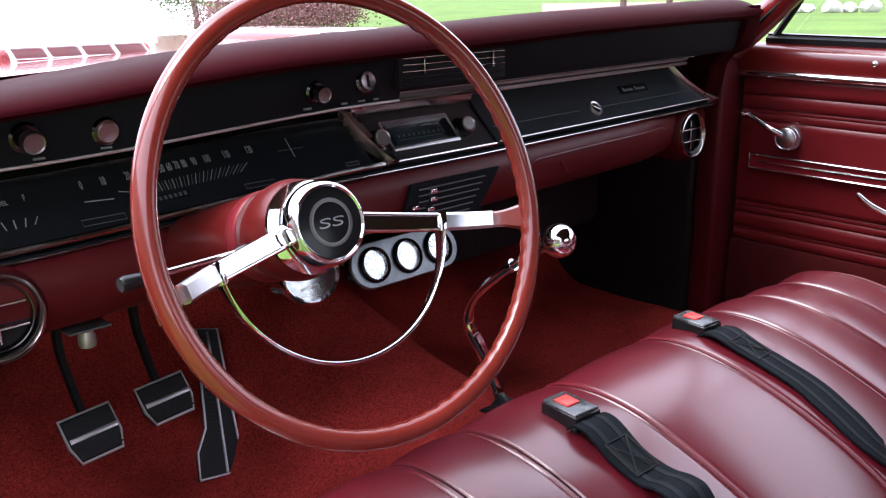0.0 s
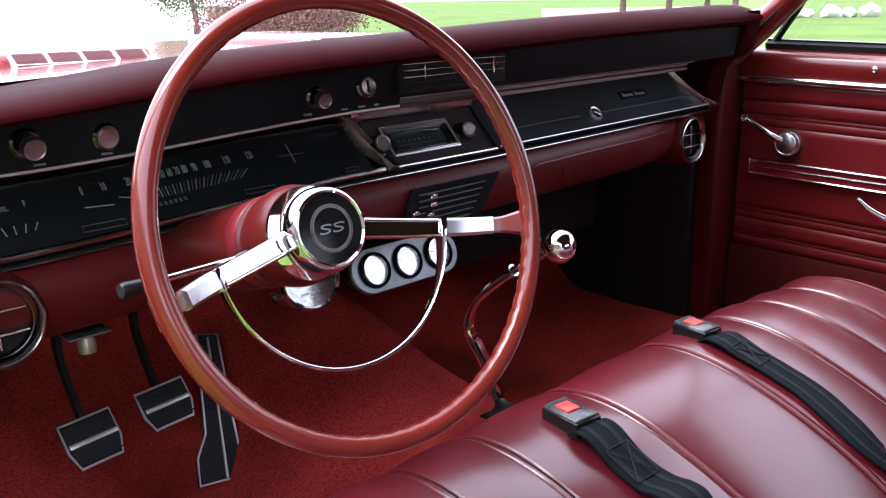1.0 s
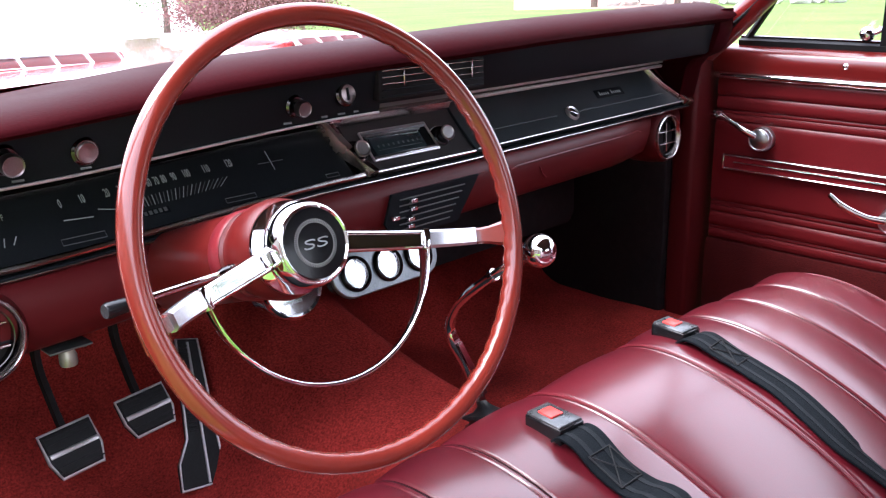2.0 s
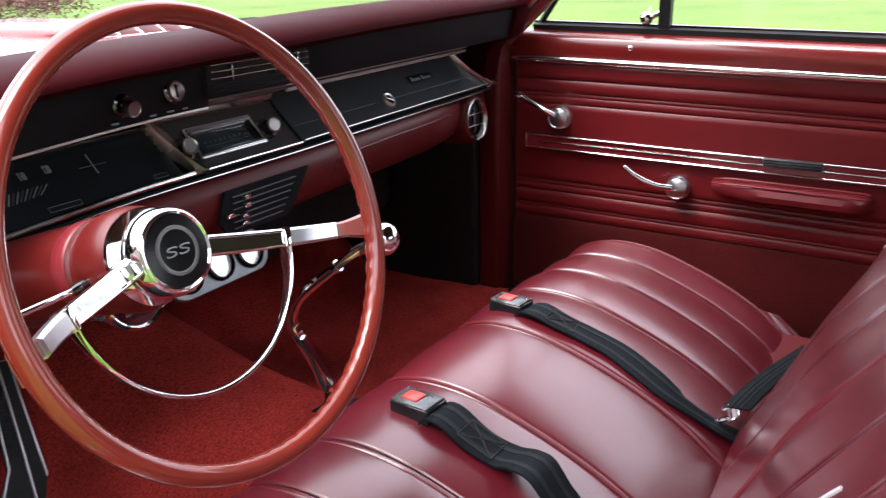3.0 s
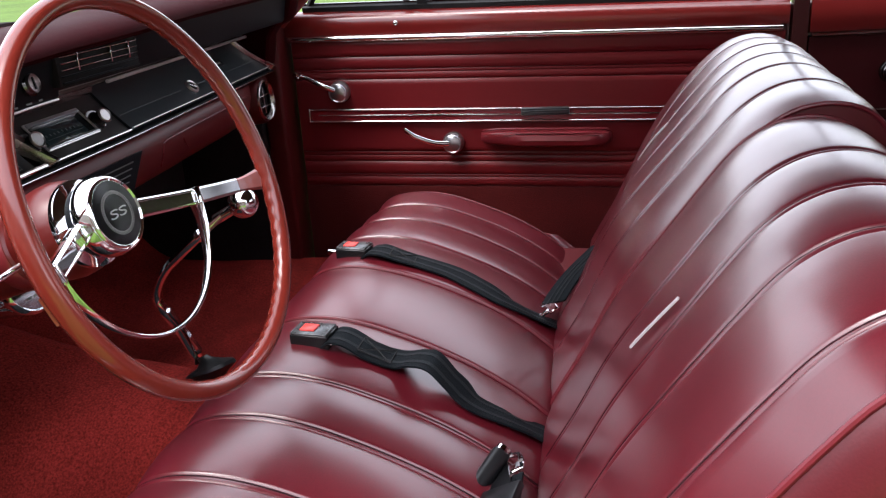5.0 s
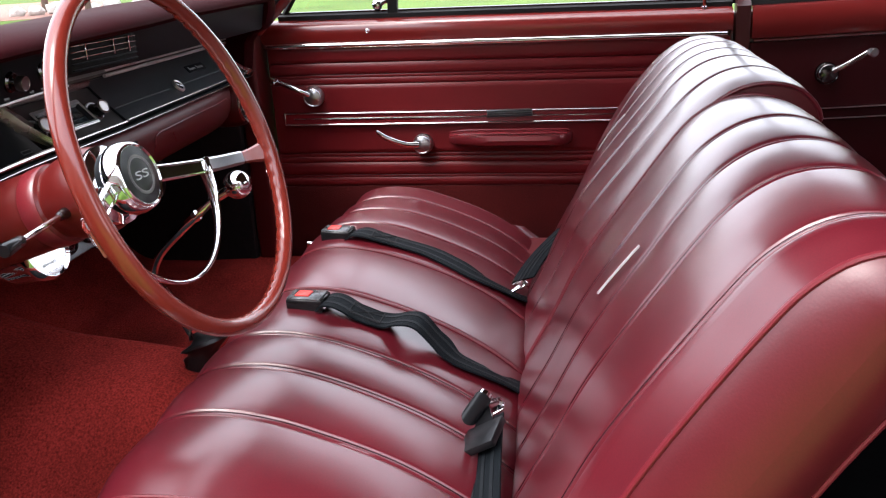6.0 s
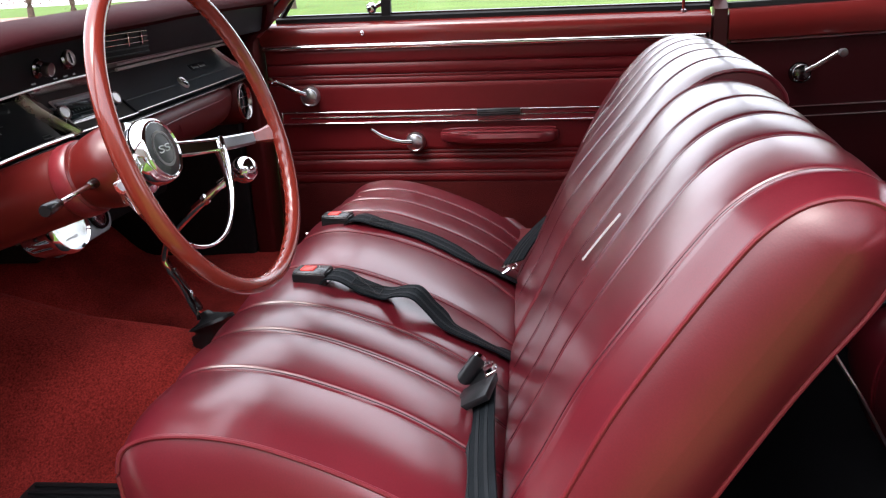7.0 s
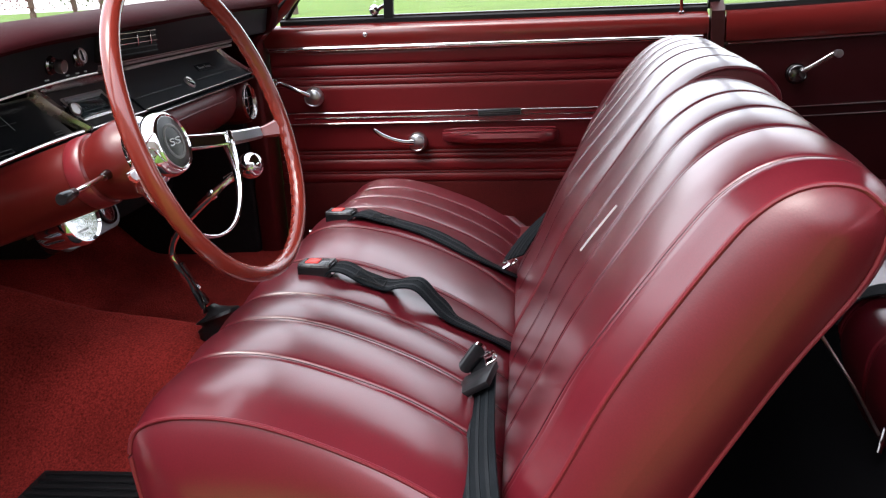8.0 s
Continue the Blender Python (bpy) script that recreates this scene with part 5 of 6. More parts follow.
part("ball", lathe([(0.0005, -0.0208)] + [(0.0208 * math.cos(radians(a)), 0.0208 * math.sin(radians(a))) for a in range(-80, 90, 10)] + [(0.0005, 0.0208)], 32, Matrix.Translation(bk)), CHROME, shifter, "chrome ball knob")
part("neck", tube([(-0.016, 0.090, 0.775), bk], 0.0075, 12), CHROME, shifter)
LEATHER = mat("black_boot_leather", (0.010, 0.010, 0.011), 0.34, 0, 0.1, 300, 0.1, 0.2, 20, spec=0.4)
boot_prof = [(0.009, 0.562), (0.012, 0.557), (0.024, 0.551), (0.041, 0.546), (0.044, 0.542), (0.035, 0.537), (0.029, 0.532), (0.027, 0.525), (0.032, 0.517), (0.029, 0.508), (0.032, 0.497), (0.038, 0.488)]
loops = []
for r, z in boot_prof:
    row = []
    for j in range(40):
        a = 2 * math.pi * j / 40
        fold = 0.76 + 0.02 * math.sin(5 * a + 40 * z) + 0.10 * noise.noise((math.cos(a) * 1.6, math.sin(a) * 1.6, z * 40))
        row.append((-0.004 + (z - 0.53) * -0.05 + r * 0.82 * fold * math.cos(a), 0.152 - 0.012 * smoothstep(0.51, 0.545, z) * smoothstep(0.565, 0.55, z) + r * 1.12 * fold * math.sin(a), z - 0.45 * r * math.sin(a + 0.3) * smoothstep(0.51, 0.56, z)))
    loops.append(row)
part("boot", rings(bmesh.new(), loops), LEATHER, shifter, "folded black leather boot")
part("boot_ring", box(bmesh.new(), (-0.040, 0.096, 0.486), (0.046, 0.215, 0.494), 0.003), DARK, shifter)
bt = part("bracket", box(bmesh.new(), (-0.006, -0.020, -0.0012), (0.006, 0.020, 0.0012), 0.001, m=pose(-0.012, 0.232, 0.4985, 10, -18, 20)), SATIN, shifter, "small metal bracket tab")
part("bracket_bolt", lathe([(0.0005, 0), (0.0036, 0), (0.0036, 0.003), (0.0005, 0.003)], 6, pose(-0.008, 0.226, 0.4995, 10, -18, 20)), STEEL, bt)
lv = thing("seat_lever", "small chrome seat adjusting lever under the cushion", "lever")
part("rod", tube([(0.46, 0.0, 0.535), (0.47, 0.05, 0.545), (0.47, 0.11, 0.55)], 0.006, 10), CHROME, lv)


# ---- front bench seat ----
C_SEAMS = [-0.432, -0.327, -0.238, -0.086, 0.094, 0.240, 0.355, 0.462]
HALF = 0.583
cush_prof = [(0.000, 0.500), (0.006, 0.560), (0.010, 0.600), (0.010, 0.622), (0.002, 0.642), (-0.016, 0.654), (-0.045, 0.6605), (-0.085, 0.6605), (-0.13, 0.6525),
             (-0.175, 0.638), (-0.22, 0.620), (-0.265, 0.598), (-0.31, 0.570), (-0.35, 0.537), (-0.385, 0.508), (-0.43, 0.485)]


def grid_mesh(f, us, vs):
    bm = bmesh.new()
    rows = [[bm.verts.new(f(u, v)) for u in us] for v in vs]
    for a, b in zip(rows, rows[1:]):
        for i in range(len(a) - 1):
            bm.faces.new((a[i], a[i + 1], b[i + 1], b[i]))
    return bm


def profile_at(prof, t):
    """Smooth reading of a profile, with its outward normal in (y, z)."""
    n = len(prof) - 1
    i = min(int(t * n), n - 1)
    f = t * n - i
    P = [Vector((*prof[max(0, min(n, i + d))], 0)) for d in (-1, 0, 1, 2)]
    a, b, c, d = P
    p = 0.5 * (2 * b + (c - a) * f + (2 * a - 5 * b + 4 * c - d) * f * f + (3 * b - a - 3 * c + d) * f ** 3)
    q = (c - b) * (1 - f) + ((d - c) if (d - c).length > 1e-6 else (c - b)) * f * 0.5 + ((b - a) if (b - a).length > 1e-6 else (c - b)) * (1 - f) * 0.5
    q.normalize()
    return p, Vector((q.y, -q.x, 0))


def x_samples(x0, x1, seams, coarse=0.012):
    xs = set()
    k = x0
    while k < x1:
        xs.add(round(k, 4))
        k += coarse
    xs.add(x1)
    for s in seams:
        for d in (-0.016, -0.0115, -0.009, -0.0075, -0.0062, -0.0052, -0.0042, -0.003, -0.0018, 0.0, 0.0018, 0.003, 0.0042, 0.0052, 0.0062, 0.0075, 0.009, 0.0115, 0.016):
            if x0 < s + d < x1:
                xs.add(round(s + d, 4))
    return sorted(xs)


def upholstered(prof, seams, x0, x1, edge0, edge1, crown, nv, seam_from, seam_to, lift=None, puff=0.0026, fall=0.0, flat=False):
    """A pleated face: prof in (y, z) carried over x with rolls between seams."""
    xs = x_samples(x0, x1, seams)
    bounds = sorted([x0] + list(seams) + [x1])

    def f(x, t):
        p, n = profile_at(prof, t)
        fade = smoothstep(0, seam_from, t) * smoothstep(1, seam_to, t)
        d = min(abs(x - s) for s in seams)
        lo = max(b for b in bounds if b <= x + 1e-9)
        hi = min([b for b in bounds if b > x + 1e-9] or [x1])
        mid = (x - lo) / max(hi - lo, 1e-6)
        roll = puff * (4 * mid * (1 - mid)) ** 0.75
        high = smoothstep(0.22, 0.48, t) if flat else 1.0
        h = roll * (0.35 + 0.65 * fade) * (0.30 + 0.70 * high)
        h += (0.0003 * math.exp(-(d / 0.0020) ** 2) - (0.0012 + 0.0012 * high) * math.exp(-((d - 0.0040) / 0.0018) ** 2)) * fade
        h += crown * (1 - ((2 * x - x0 - x1) / (x1 - x0)) ** 2)
        drop = 0.0
        if edge0:
            drop += edge0 * (1 - smoothstep(x0, x0 + 0.07, x)) ** 2
        if edge1:
            drop += edge1 * (1 - smoothstep(x1, x1 - 0.07, x)) ** 2
        h -= drop * (1 + fall * smoothstep(0.80, 0.90, p.y))
        h += (0.0003 + 0.0007 * high) * noise.noise((x * 11, t * 7, 1.7)) + 0.0002 * noise.noise((x * 60, t * 14, 5.1)) * fade
        oy, oz = lift(x, p.y) if lift else (0, 0)
        return (x, p.x + n.x * h + oy, p.y + n.y * h + oz)

    return grid_mesh(f, xs, [k / nv for k in range(nv + 1)]), f


bench = thing("bench_seat", "burgundy vinyl front bench seat with pleated rolls and piped edges", "car seat")
NEAR = -0.567
surf, cush_f = upholstered(cush_prof, C_SEAMS, NEAR, HALF, 0.004, 0.010, 0.003, 84, 0.32, 0.995, lift=lambda x, z: (0, -0.016 * smoothstep(0.15, 0.52, x)), puff=0.0052)
part("cushion_top", surf, VINYL, bench)


def seam_line(parent, f, x, t0, t1, lift=0.0):
    """A dark tube that draws the crease's shade in the valley beside a roll."""
    part("seam", tube([Vector(f(x + 0.0040, t0 + (t1 - t0) * k / 48)) + Vector((0, 0, lift)) for k in range(49)], 0.0015, 5), CREASEDARK, parent)


for s in C_SEAMS:
    seam_line(bench, cush_f, s, 0.24, 0.96)
    if s in (-0.086, 0.094):
        pts = [Vector(cush_f(s, t)) for t in [0.2 + 0.78 * k / 40 for k in range(41)]]
        part("piping", tube([p + Vector((0, 0, 0.0012)) for p in pts], 0.0022, 6), PIPING, bench)


def end_panel(prof, f, x, t0, t1, spine, bulge, s):
    """A puffed side panel under a welted edge."""
    edge = [Vector(f(x, t0 + (t1 - t0) * k / 60)) for k in range(61)]
    welt = list(edge)
    edge += [edge[-1].lerp(welt[0], k / 8) for k in range(1, 8)]
    sa, sb = (Vector((x, *q)) for q in spine)
    loops = []
    for j in range(9):
        q = j / 8
        row = []
        for e in edge:
            u = max(0, min(1, (e - sa).dot(sb - sa) / (sb - sa).length_squared))
            p = e.lerp(sa.lerp(sb, u), q)
            p.x = e.x + s * bulge * math.sin(math.pi / 2 * q) ** 0.8
            row.append(p)
        loops.append(row)
    return rings(bmesh.new(), loops, True, False), welt


for s in (-1, 1):
    bm, edge = end_panel(cush_prof, cush_f, NEAR if s < 0 else HALF, 0.0, 1.0, ((-0.06, 0.58), (-0.33, 0.54)), 0.018, s)
    part("cushion_side", bm, VINYL, bench)
    part("piping", tube([p + Vector((s * 0.001, 0, 0.0)) for p in edge], 0.0027, 8), PIPING, bench)
bm = bmesh.new()
box(bm, (-0.57, -0.42, 0.44), (0.57, -0.02, 0.53), 0.02, 2)
part("seat_base", bm, mat("base_dark_red", (0.10, 0.008, 0.010), 0.5, 0, 0.1, 200), bench)
for x in (-0.42, 0.42):
    part("seat_track", box(bmesh.new(), (x - 0.03, -0.45, 0.375), (x + 0.03, 0.02, 0.45), 0.005), STEEL, bench)

back_prof = [(-0.425, 0.508), (-0.395, 0.522), (-0.378, 0.543), (-0.392, 0.575), (-0.418, 0.622), (-0.446, 0.680), (-0.475, 0.738), (-0.505, 0.795), (-0.535, 0.845), (-0.568, 0.886), (-0.606, 0.911), (-0.646, 0.918),
             (-0.683, 0.908), (-0.708, 0.880), (-0.712, 0.845), (-0.698, 0.795), (-0.665, 0.735), (-0.628, 0.67), (-0.586, 0.60), (-0.562, 0.56)]


def seat_back(name, x0, x1, seams, label, near, lift):
    e0, e1 = (0.022, 0.003) if near else (0.003, 0.022)
    surf, f = upholstered(back_prof, seams, x0, x1, e0, e1, 0.006, 100, 0.195, 0.481, lift, flat=True)
    t = part(name, surf, VINYL, bench, label)
    for s in seams:
        seam_line(t, f, s, 0.14, 0.60)
    for x, s in ((x0, -1), (x1, 1)):
        bm, edge = end_panel(back_prof, f, x, 0.0, 1.0, ((-0.475, 0.60), (-0.640, 0.84)), 0.024 if abs(x) > 0.3 else 0.004, s)
        part("side_panel", bm, VINYL_SIDE, t)
        part("piping", tube([p + Vector((s * 0.001, 0, 0)) for p in edge], 0.0028, 8), PIPING, t)
    return t, f


def driver_lift(x, z):
    fall = lerp([(-0.58, -0.018), (-0.53, -0.030), (-0.41, -0.026), (-0.32, -0.021), (-0.22, -0.014), (-0.08, -0.006)], x)
    return (0.012 + 0.008 * smoothstep(-0.35, -0.10, x)) * smoothstep(0.86, 0.68, z), fall * smoothstep(0.60, 0.90, z)


def passenger_lift(x, z):
    back = -(0.022 + 0.014 * smoothstep(0.1, 0.5, x)) * smoothstep(0.70, 0.90, z)
    return back + (0.020 - 0.040 * smoothstep(0.15, 0.50, x)) * smoothstep(0.86, 0.68, z), 0.006 * smoothstep(0.60, 0.90, z)


left_back, lf = seat_back("backrest", -HALF, -0.080, [-0.530, -0.410, -0.320, -0.225], "burgundy vinyl driver's seat back with pleated rolls", True, driver_lift)
right_back, rf = seat_back("backrest", -0.070, HALF + 0.01, [0.045, 0.160, 0.265, 0.370, 0.475], "burgundy vinyl passenger's seat back with pleated rolls", False, passenger_lift)


def glint_strip(parent, f, x, t0, t1, lean):
    """A thin pale strip, its colour standing in for a glint on a seat back."""
    pts = []
    for k in range(6):
        q = k / 5
        pts.append(Vector(f(x + lean * q, t0 + (t1 - t0) * q)) + Vector((0, -0.0, 0.0)) + Vector((0, 0.004, 0.003)))
    part("bright_strip", sweep(pts, [(-0.0018, -0.0008), (0.0018, -0.0008), (0.0018, 0.0010), (-0.0018, 0.0010)], up=(0, 0.86, 0.5)), GLINTPALE, parent, "thin pale strip standing in for a glint")


glint_strip(left_back, lf, -0.284, 0.3128, 0.3737, -0.018)
glint_strip(right_back, rf, 0.370, 0.320, 0.3844, -0.055)

# ---- lap belts ----
WEB = 0.0225


def strap(pts, half=WEB, thick=0.0012, up=(0, 0, 1)):
    """A flat webbing strap."""
    line = smooth_path(pts, 8)
    return sweep(line, [(-half, -thick), (half, -thick), (half, thick), (-half, thick)], up=up), line


def belt(c, yaw, pts, label):
    t = thing("lap_belt", label, "seat belt", group="lap belts")
    m = Matrix.Translation(c) @ pose(0, 0, 0, 0, 0, yaw) @ Matrix.Diagonal((0.60, 0.72, 1.30, 1))
    b = part("buckle", box(bmesh.new(), (-0.029, -0.034, 0.0), (0.029, 0.034, 0.0215), 0.0018, 2, m=m), PLASTIC, t, "black push-button buckle")
    part("buckle_plate", box(bmesh.new(), (-0.0275, -0.031, 0.0205), (0.0275, 0.0325, 0.0232), 0.001, 2, m=m), BUCKLEPLATE, b, "worn grey top plate")
    part("button", box(bmesh.new(), (-0.0145, -0.006, 0.0225), (0.0145, 0.021, 0.0248), 0.001, 2, m=m), BUTTON, b, "red push button")
    for y in (-0.0305, 0.032):
        part("worn_edge", tube([m @ Vector((-0.026, y, 0.0232)), m @ Vector((0, y, 0.0234)), m @ Vector((0.026, y, 0.0232))], 0.0006, 6), GUNMETAL, b)
    part("anchor_bar", tube([m @ Vector((-0.024, -0.037, 0.015)), m @ Vector((0.024, -0.037, 0.015))], 0.003, 10), CHROME, b)
    bm, line = strap(pts)
    w = part("webbing", bm, WEBBING, t)
    for off in (-0.010, 0.010):
        bm = sweep([p + Vector((0, 0, 0.0010)) for p in line], [(off - 0.003, 0), (off + 0.003, 0), (off + 0.003, 0.0008), (off - 0.003, 0.0008)])
        part("stripe", bm, WEBSTRIPE, w)
    return line, w


def stitch_box(w, line, i0, i1):
    """The sewn box with a cross on the doubled webbing."""
    a, b = line[i0], line[i1]
    t = (b - a).normalized()
    s = t.cross(Vector((0, 0, 1))).normalized() * 0.016
    up = Vector((0, 0, 0.0024))
    q = [a - s + up, a + s + up, b + s + up, b - s + up]
    for path in ((q[0], q[1]), (q[1], q[2]), (q[2], q[3]), (q[3], q[0]), (q[0], q[2]), (q[1], q[3])):
        part("stitching", tube([path[0], path[0].lerp(path[1], 0.5), path[1]], 0.0008, 5), THREAD, w)


def top(x, y):
    """Height of the cushion at a place, read from its profile."""
    prof = [(-p[0], p[1]) for p in cush_prof if p[1] > 0.53 and p[0] < 0.003]
    return lerp(prof, -y) + 0.008


lineA, webA = belt((-0.1545, -0.085, 0.6530), -6, [(-0.157, -0.102, 0.669), (-0.158, -0.112, 0.676), (-0.160, -0.130, 0.674), (-0.162, -0.160, 0.657), (-0.163, -0.190, 0.649), (-0.168, -0.213, 0.654), (-0.173, -0.234, 0.652), (-0.176, -0.256, 0.628), (-0.178, -0.282, 0.602), (-0.166, -0.318, 0.577), (-0.152, -0.350, 0.552), (-0.142, -0.385, 0.528)], "black lap belt lying in a loose wave across the cushion")
stitch_box(webA, lineA, 20, 30)
lineB, webB = belt((0.1466, -0.049, 0.6510), -6, [(0.144, -0.066, 0.666), (0.142, -0.078, 0.674), (0.138, -0.096, 0.676), (0.136, -0.125, 0.667), (0.138, -0.16, 0.655), (0.138, -0.20, 0.641), (0.132, -0.24, 0.623), (0.129, -0.28, 0.600), (0.142, -0.325, 0.570), (0.165, -0.375, 0.535)], "black lap belt lying nearly straight across the cushion")
stitch_box(webB, lineB, 20, 29)


def tongue_belt(m, pts, label, cover):
    """The other half: a metal tongue in a black cover on its own webbing."""
    t = thing("belt_tongue", label, "seat belt", group="belt tongues")
    wide = 0.024 if cover else 0.034
    b = part("tongue", box(bmesh.new(), (-wide, 0.0, -0.0015), (wide, 0.016, 0.0015), 0.001, 1, m=m), CHROME, t, "chrome latch tongue")
    part("tongue_loop", tube([m @ Vector(p) for p in ((-0.020, 0.014, 0), (-0.018, 0.034, 0), (0, 0.040, 0), (0.016, 0.030, 0), (0.020, 0.014, 0))], 0.0032, 8), CHROME, b)
    if cover:
        part("cover", box(bmesh.new(), (-0.031, -0.023, -0.003), (0.031, 0.023, 0.006), 0.002, 2, m=m @ pose(0.000, -0.060, 0.008, 0, 0, -14)), ADJUSTER, t, "black plastic adjuster")
        link = [(-0.026, -0.040), (0.020, -0.044), (0.008, 0.010), (-0.008, 0.006)]
        bracket = rings(bmesh.new(), [[(x, y, z) for x, y in link] for z in (0.006, 0.0085)])
        bmesh.ops.transform(bracket, matrix=m, verts=bracket.verts)
        part("bracket", bracket, ADJUSTER, t, "black folded bracket")
        ends = [m @ Vector((0.006, 0.016, 0.018)), m @ Vector((-0.030, -0.034, 0.014))]
        roller = part("roller", tube(ends, 0.0105, 18), ADJUSTER, t, "black spring roller")
        part("roller_cap", tube([ends[0], ends[0].lerp(ends[1], -0.10)], 0.0092, 18), CHROME, roller, "chrome end cap")
    bm, line = strap(pts, WEB if cover else 0.031, up=(0, 0.55, 0.83))
    w = part("webbing", bm, WEBBING, t)
    for off in (-0.012, 0.0, 0.012):
        part("stripe", sweep([p + Vector((0, 0.0007, 0.0012)) for p in line], [(off - 0.0022, 0), (off + 0.0022, 0), (off + 0.0022, 0.0008), (off - 0.0022, 0.0008)], up=(0, 0.55, 0.83)), WEBSTRIPE, w)
    return t


mt = facing((0.178, -0.350, 0.578), (0.96, 0.20, -0.1325), (0.0, 0.55, 0.83))
tongue_belt(mt, [(0.175, -0.347, 0.577), (0.200, -0.362, 0.594), (0.228, -0.384, 0.614), (0.262, -0.420, 0.640)], "chrome belt tongue with a short black strap in the seat crease", False)
mc = facing((-0.278, -0.325, 0.574), (0.0, -0.83, 0.55), (0.0, 0.55, 0.83))
tongue_belt(mc, [(-0.285, -0.327, 0.574), (-0.33, -0.328, 0.573), (-0.40, -0.331, 0.572), (-0.48, -0.336, 0.570), (-0.56, -0.344, 0.566), (-0.60, -0.352, 0.540), (-0.615, -0.360, 0.47)], "black striped belt with a plastic adjuster in the seat crease", True)

# ---- rear seat ----
rear_prof = [(-0.835, 0.44), (-0.825, 0.52), (-0.838, 0.572), (-0.88, 0.600), (-0.98, 0.608), (-1.2, 0.590), (-1.34, 0.56)]
rearback_prof = [(-1.30, 0.54), (-1.35, 0.62), (-1.42, 0.74), (-1.48, 0.85), (-1.52, 0.90), (-1.58, 0.91)]
rseams = [-0.42, -0.32, -0.21, -0.10, 0.10, 0.21, 0.32, 0.42]
rseat = thing("rear_seat", "burgundy vinyl rear bench in deep shade", "car seat")
surf, f2 = upholstered(rear_prof, rseams, -0.60, 0.66, 0.02, 0.02, 0.004, 30, 0.2, 0.99)
part("cushion_top", surf, VINYL, rseat)
for s, x in ((-1, -0.60), (1, 0.66)):
    bm, edge = end_panel(rear_prof, f2, x, 0, 1, ((-0.93, 0.53), (-1.28, 0.52)), 0.02, s)
    part("cushion_side", bm, VINYL, rseat)
surf = upholstered(rearback_prof, rseams, -0.62, 0.68, 0.02, 0.02, 0.006, 30, 0.1, 0.9)[0]
part("backrest", surf, VINYL, rseat)
bm, line = strap([(-0.085, -0.820, 0.560), (-0.090, -0.836, 0.590), (-0.105, -0.87, 0.612), (-0.13, -0.94, 0.619), (-0.16, -1.05, 0.617), (-0.2, -1.15, 0.606)])
part("webbing", bm, WEBBING, thing("lap_belt", "black lap belt lying on the rear cushion", "seat belt", group="lap belts"))
cable = thing("seat_hinge_rod", "thin pale metal rod behind the front seat back", "rod")
part("rod", tube(smooth_path([(-0.30, -0.735, 0.625), (-0.30, -0.775, 0.56), (-0.30, -0.81, 0.495)], 5), 0.0022, 8), SATIN, cable)
part("hook", tube([(-0.33, -0.80, 0.485), (-0.28, -0.825, 0.492)], 0.003, 8), DULLCHROME, cable)

# black sheet over the rear carpet, put in for the shade there
rear_shade = thing("floor_mat", "black sheet standing in for shade on the floor behind the front seat", "floor mat")
part("sheet", grid_mesh(lambda x, y: (x, y, floor_z(x, y) + 0.008), [-0.72 + 0.04 * k for k in range(36)], [-0.56 - 0.03 * k for k in range(12)]), SHADEBLACK, rear_shade)


# the car at its true size, a little lower on its wheels
CAR = Matrix.Translation((0, 0, -0.11)) @ Matrix.Scale(1.1, 4)
for ob in list(scene.objects):
    if ob.parent is None and ob.type in ("MESH", "EMPTY") and ob.name not in ("ground", "pavement", "paving", "light_block_wall"):
        ob.matrix_world = CAR @ ob.matrix_world


# ---- garden around the car ----
def stone(i, x, y, r):
    b = bmesh.new()
    bmesh.ops.create_icosphere(b, subdivisions=2, radius=r)
    for v in b.verts:
        k = 1 + 0.35 * noise.noise(v.co * (2.2 / r) + Vector((i * 7.1, 0, 0)))
        v.co = Vector((v.co.x * 1.25 * k, v.co.y * k, v.co.z * 0.8 * k))
    bmesh.ops.translate(b, vec=(x, y, r * 0.55), verts=b.verts)
    return b


rnd = random.Random(4)
for i in range(13):
    x, y = 36.0 + 0.27 * i + rnd.uniform(-0.5, 0.5), 24.0 - 0.78 * i + rnd.uniform(-0.3, 0.3)
    solo("garden_stone", stone(i, x, y, rnd.uniform(0.26, 0.44)), STONE, "pale rounded boulder in a row along the lawn", "boulder", group="garden boulders")


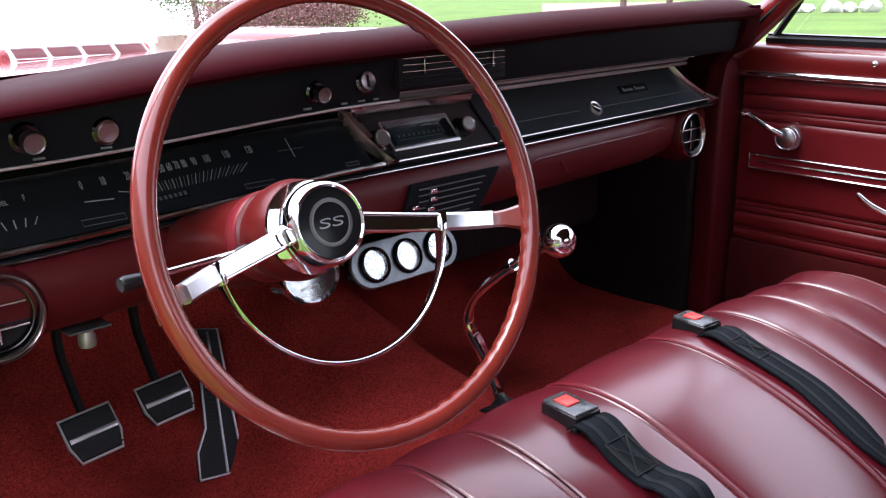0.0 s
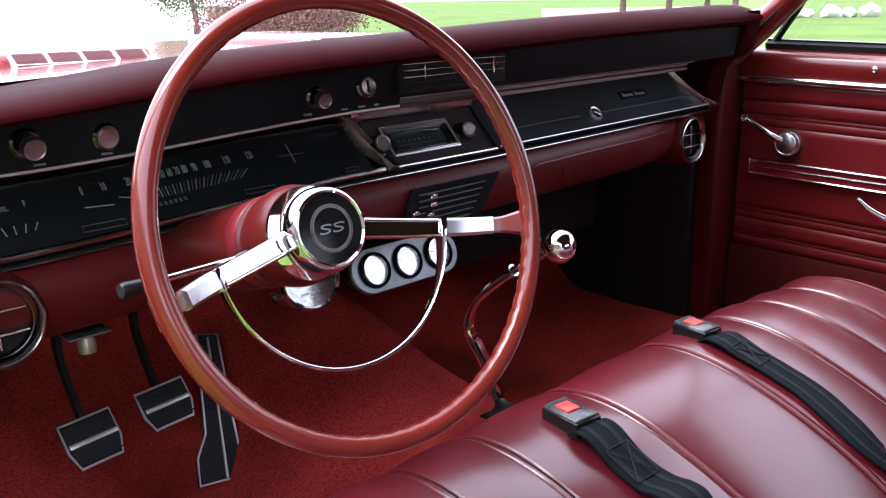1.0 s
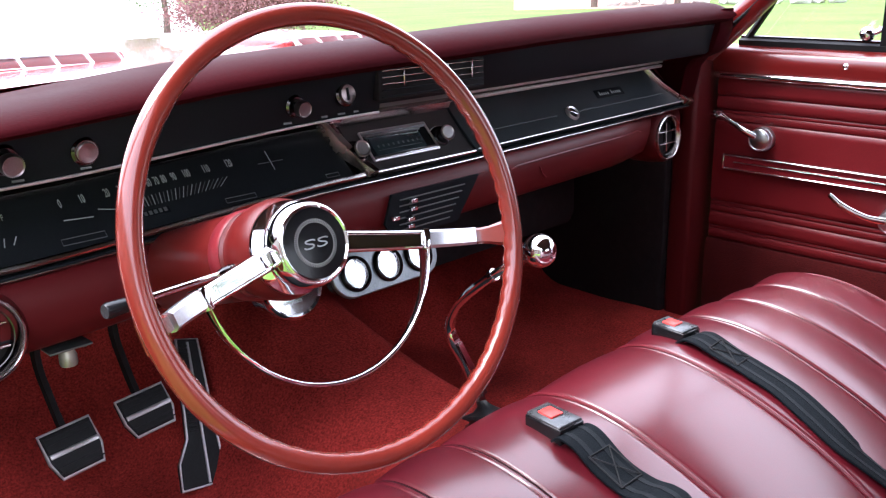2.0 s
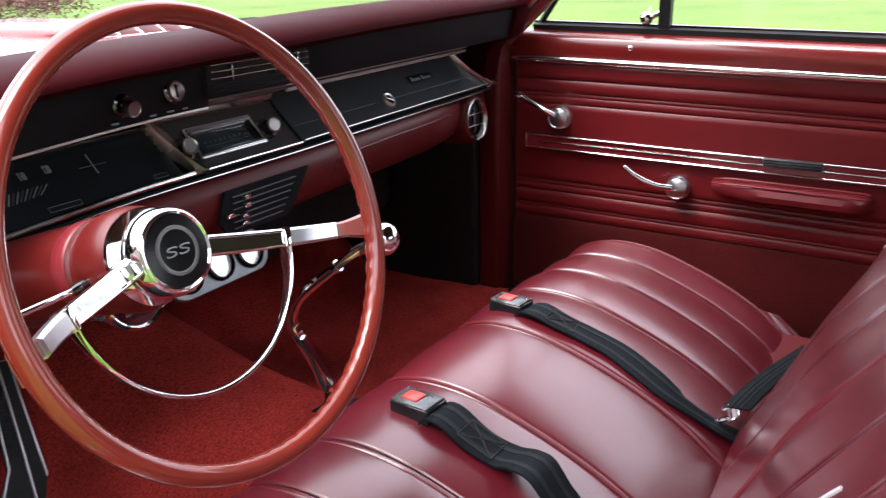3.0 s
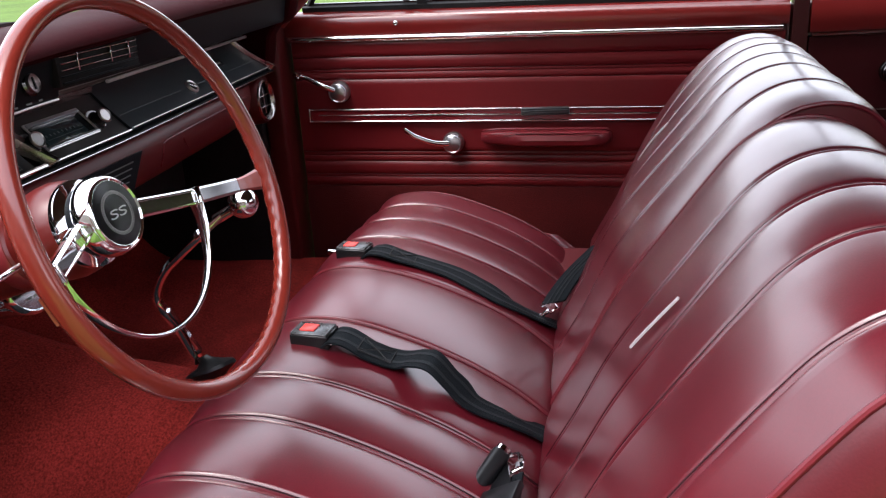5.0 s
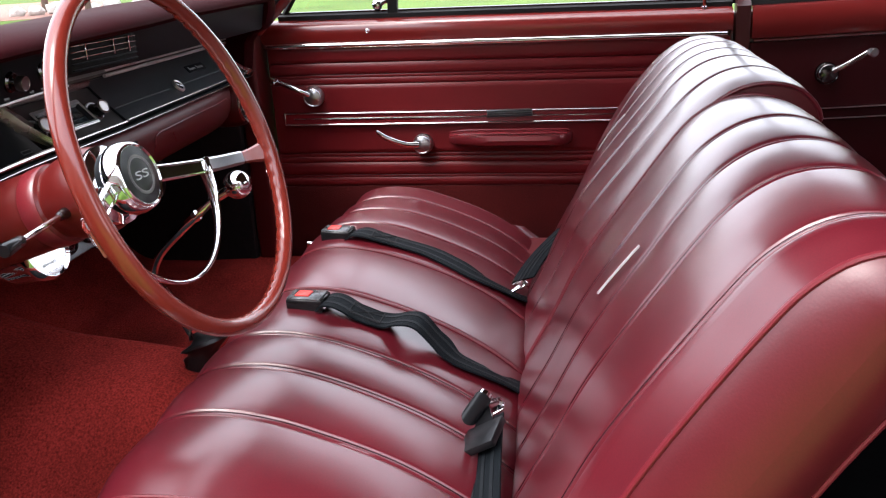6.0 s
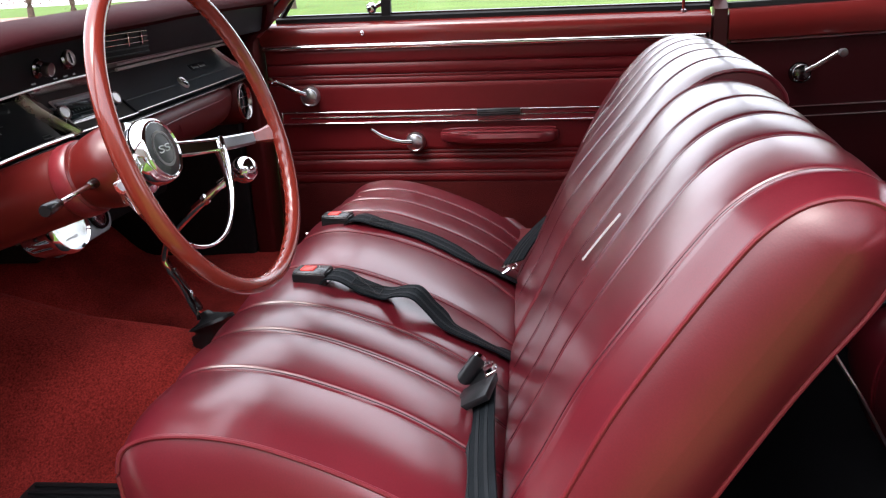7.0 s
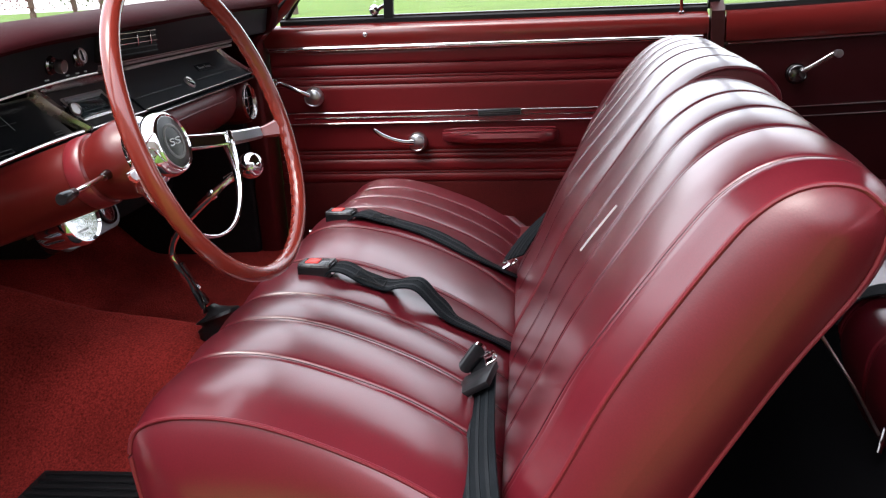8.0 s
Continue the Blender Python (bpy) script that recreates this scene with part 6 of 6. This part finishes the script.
def tree(x, y, h, crown_r, leaf, label, seed, fine=1.0):
    r = random.Random(seed)
    t = thing("tree", label, "tree", Matrix.Translation((x, y, 0)))
    trunk = smooth_path([(0, 0, -0.1), (0.05, 0.02, h * 0.2), (-0.05, 0.05, h * 0.45), (0.1, 0, h * 0.75)], 5)
    bm = tube(trunk, 0.16 * h / 5, 10, scale=[1 - 0.7 * i / (len(trunk) - 1) for i in range(len(trunk))])
    for k in range(9):
        a, z0 = r.uniform(0, 6.28), h * r.uniform(0.25, 0.7)
        e = Vector((math.cos(a) * crown_r * 0.8, math.sin(a) * crown_r * 0.8, z0 + h * r.uniform(0.1, 0.3)))
        tube([(0, 0, z0), e * 0.5 + Vector((0, 0, z0 * 0.45)), e], 0.035 * h / 5, 6, bm=bm, scale=[1, 0.6, 0.25])
    part("trunk", bm, BARK, t)
    verts, faces = [], []
    for k in range(int(90 / fine)):
        a, b, q = r.uniform(0, 6.28), r.uniform(-1, 1), r.uniform(0.25, 1) ** 0.5
        c = Vector((math.cos(a) * math.sqrt(1 - b * b) * crown_r * q, math.sin(a) * math.sqrt(1 - b * b) * crown_r * q, h * 0.62 + b * h * 0.36 * q))
        for j in range(int(38 / fine)):
            p = c + Vector((r.gauss(0, 1), r.gauss(0, 1), r.gauss(0, 0.8))) * crown_r * 0.13
            u = Vector((r.gauss(0, 1), r.gauss(0, 1), r.gauss(0, 1))).normalized() * 0.07 * fine
            w = u.cross(Vector((r.gauss(0, 1), r.gauss(0, 1), r.gauss(0, 1)))).normalized() * 0.045 * fine
            n = len(verts)
            verts += [p - u, p - w, p + u, p + w]
            faces.append((n, n + 1, n + 2, n + 3))
    me = bpy.data.meshes.new("crown")
    me.from_pydata([tuple(v) for v in verts], [], faces)
    me.materials.append(leaf)
    c = new("crown", me)
    c.parent = t
    tagged(c, kind="stuff")


tree(10.2, 16.2, 1.2, 1.8, LEAFRED, "low spreading bush with reddish pink foliage", 1, 0.45)
tree(10.6, 20.8, 3.4, 1.3, LEAF, "small dark green garden tree", 2, 0.6)
tree(47, 25, 6.5, 3.0, LEAF, "green garden tree behind the boulders", 3)
tree(48, 14, 6.5, 3.0, LEAF, "green garden tree behind the boulders", 5)
tree(-9, -7, 7.0, 3.2, LEAF, "tall green tree behind the parked car", 7)
tree(-4, -12, 7.5, 3.4, LEAF, "tall green tree behind the parked car", 8)
tree(3.5, -13, 6.5, 3.0, LEAF, "tall green tree behind the parked car", 9)
for i, (x, y, h) in enumerate(((13, -10, 5.5), (17, -14, 6.5), (11, -17, 6.0), (22, -9, 6.5))):
    tree(x, y, h, 2.6, LEAF, "green garden tree at the edge of the lawn", 20 + i)
# trees added far ahead so the hood mirrors them instead of white sky
tree(33, 23, 5.5, 3.0, LEAFRED, "reddish pink tree added for the hood to mirror", 31)
tree(40, 25, 6.0, 3.2, LEAFRED, "reddish pink tree added for the hood to mirror", 32)
tree(36, 20.5, 5.0, 2.2, LEAF, "small dark green garden tree", 33)
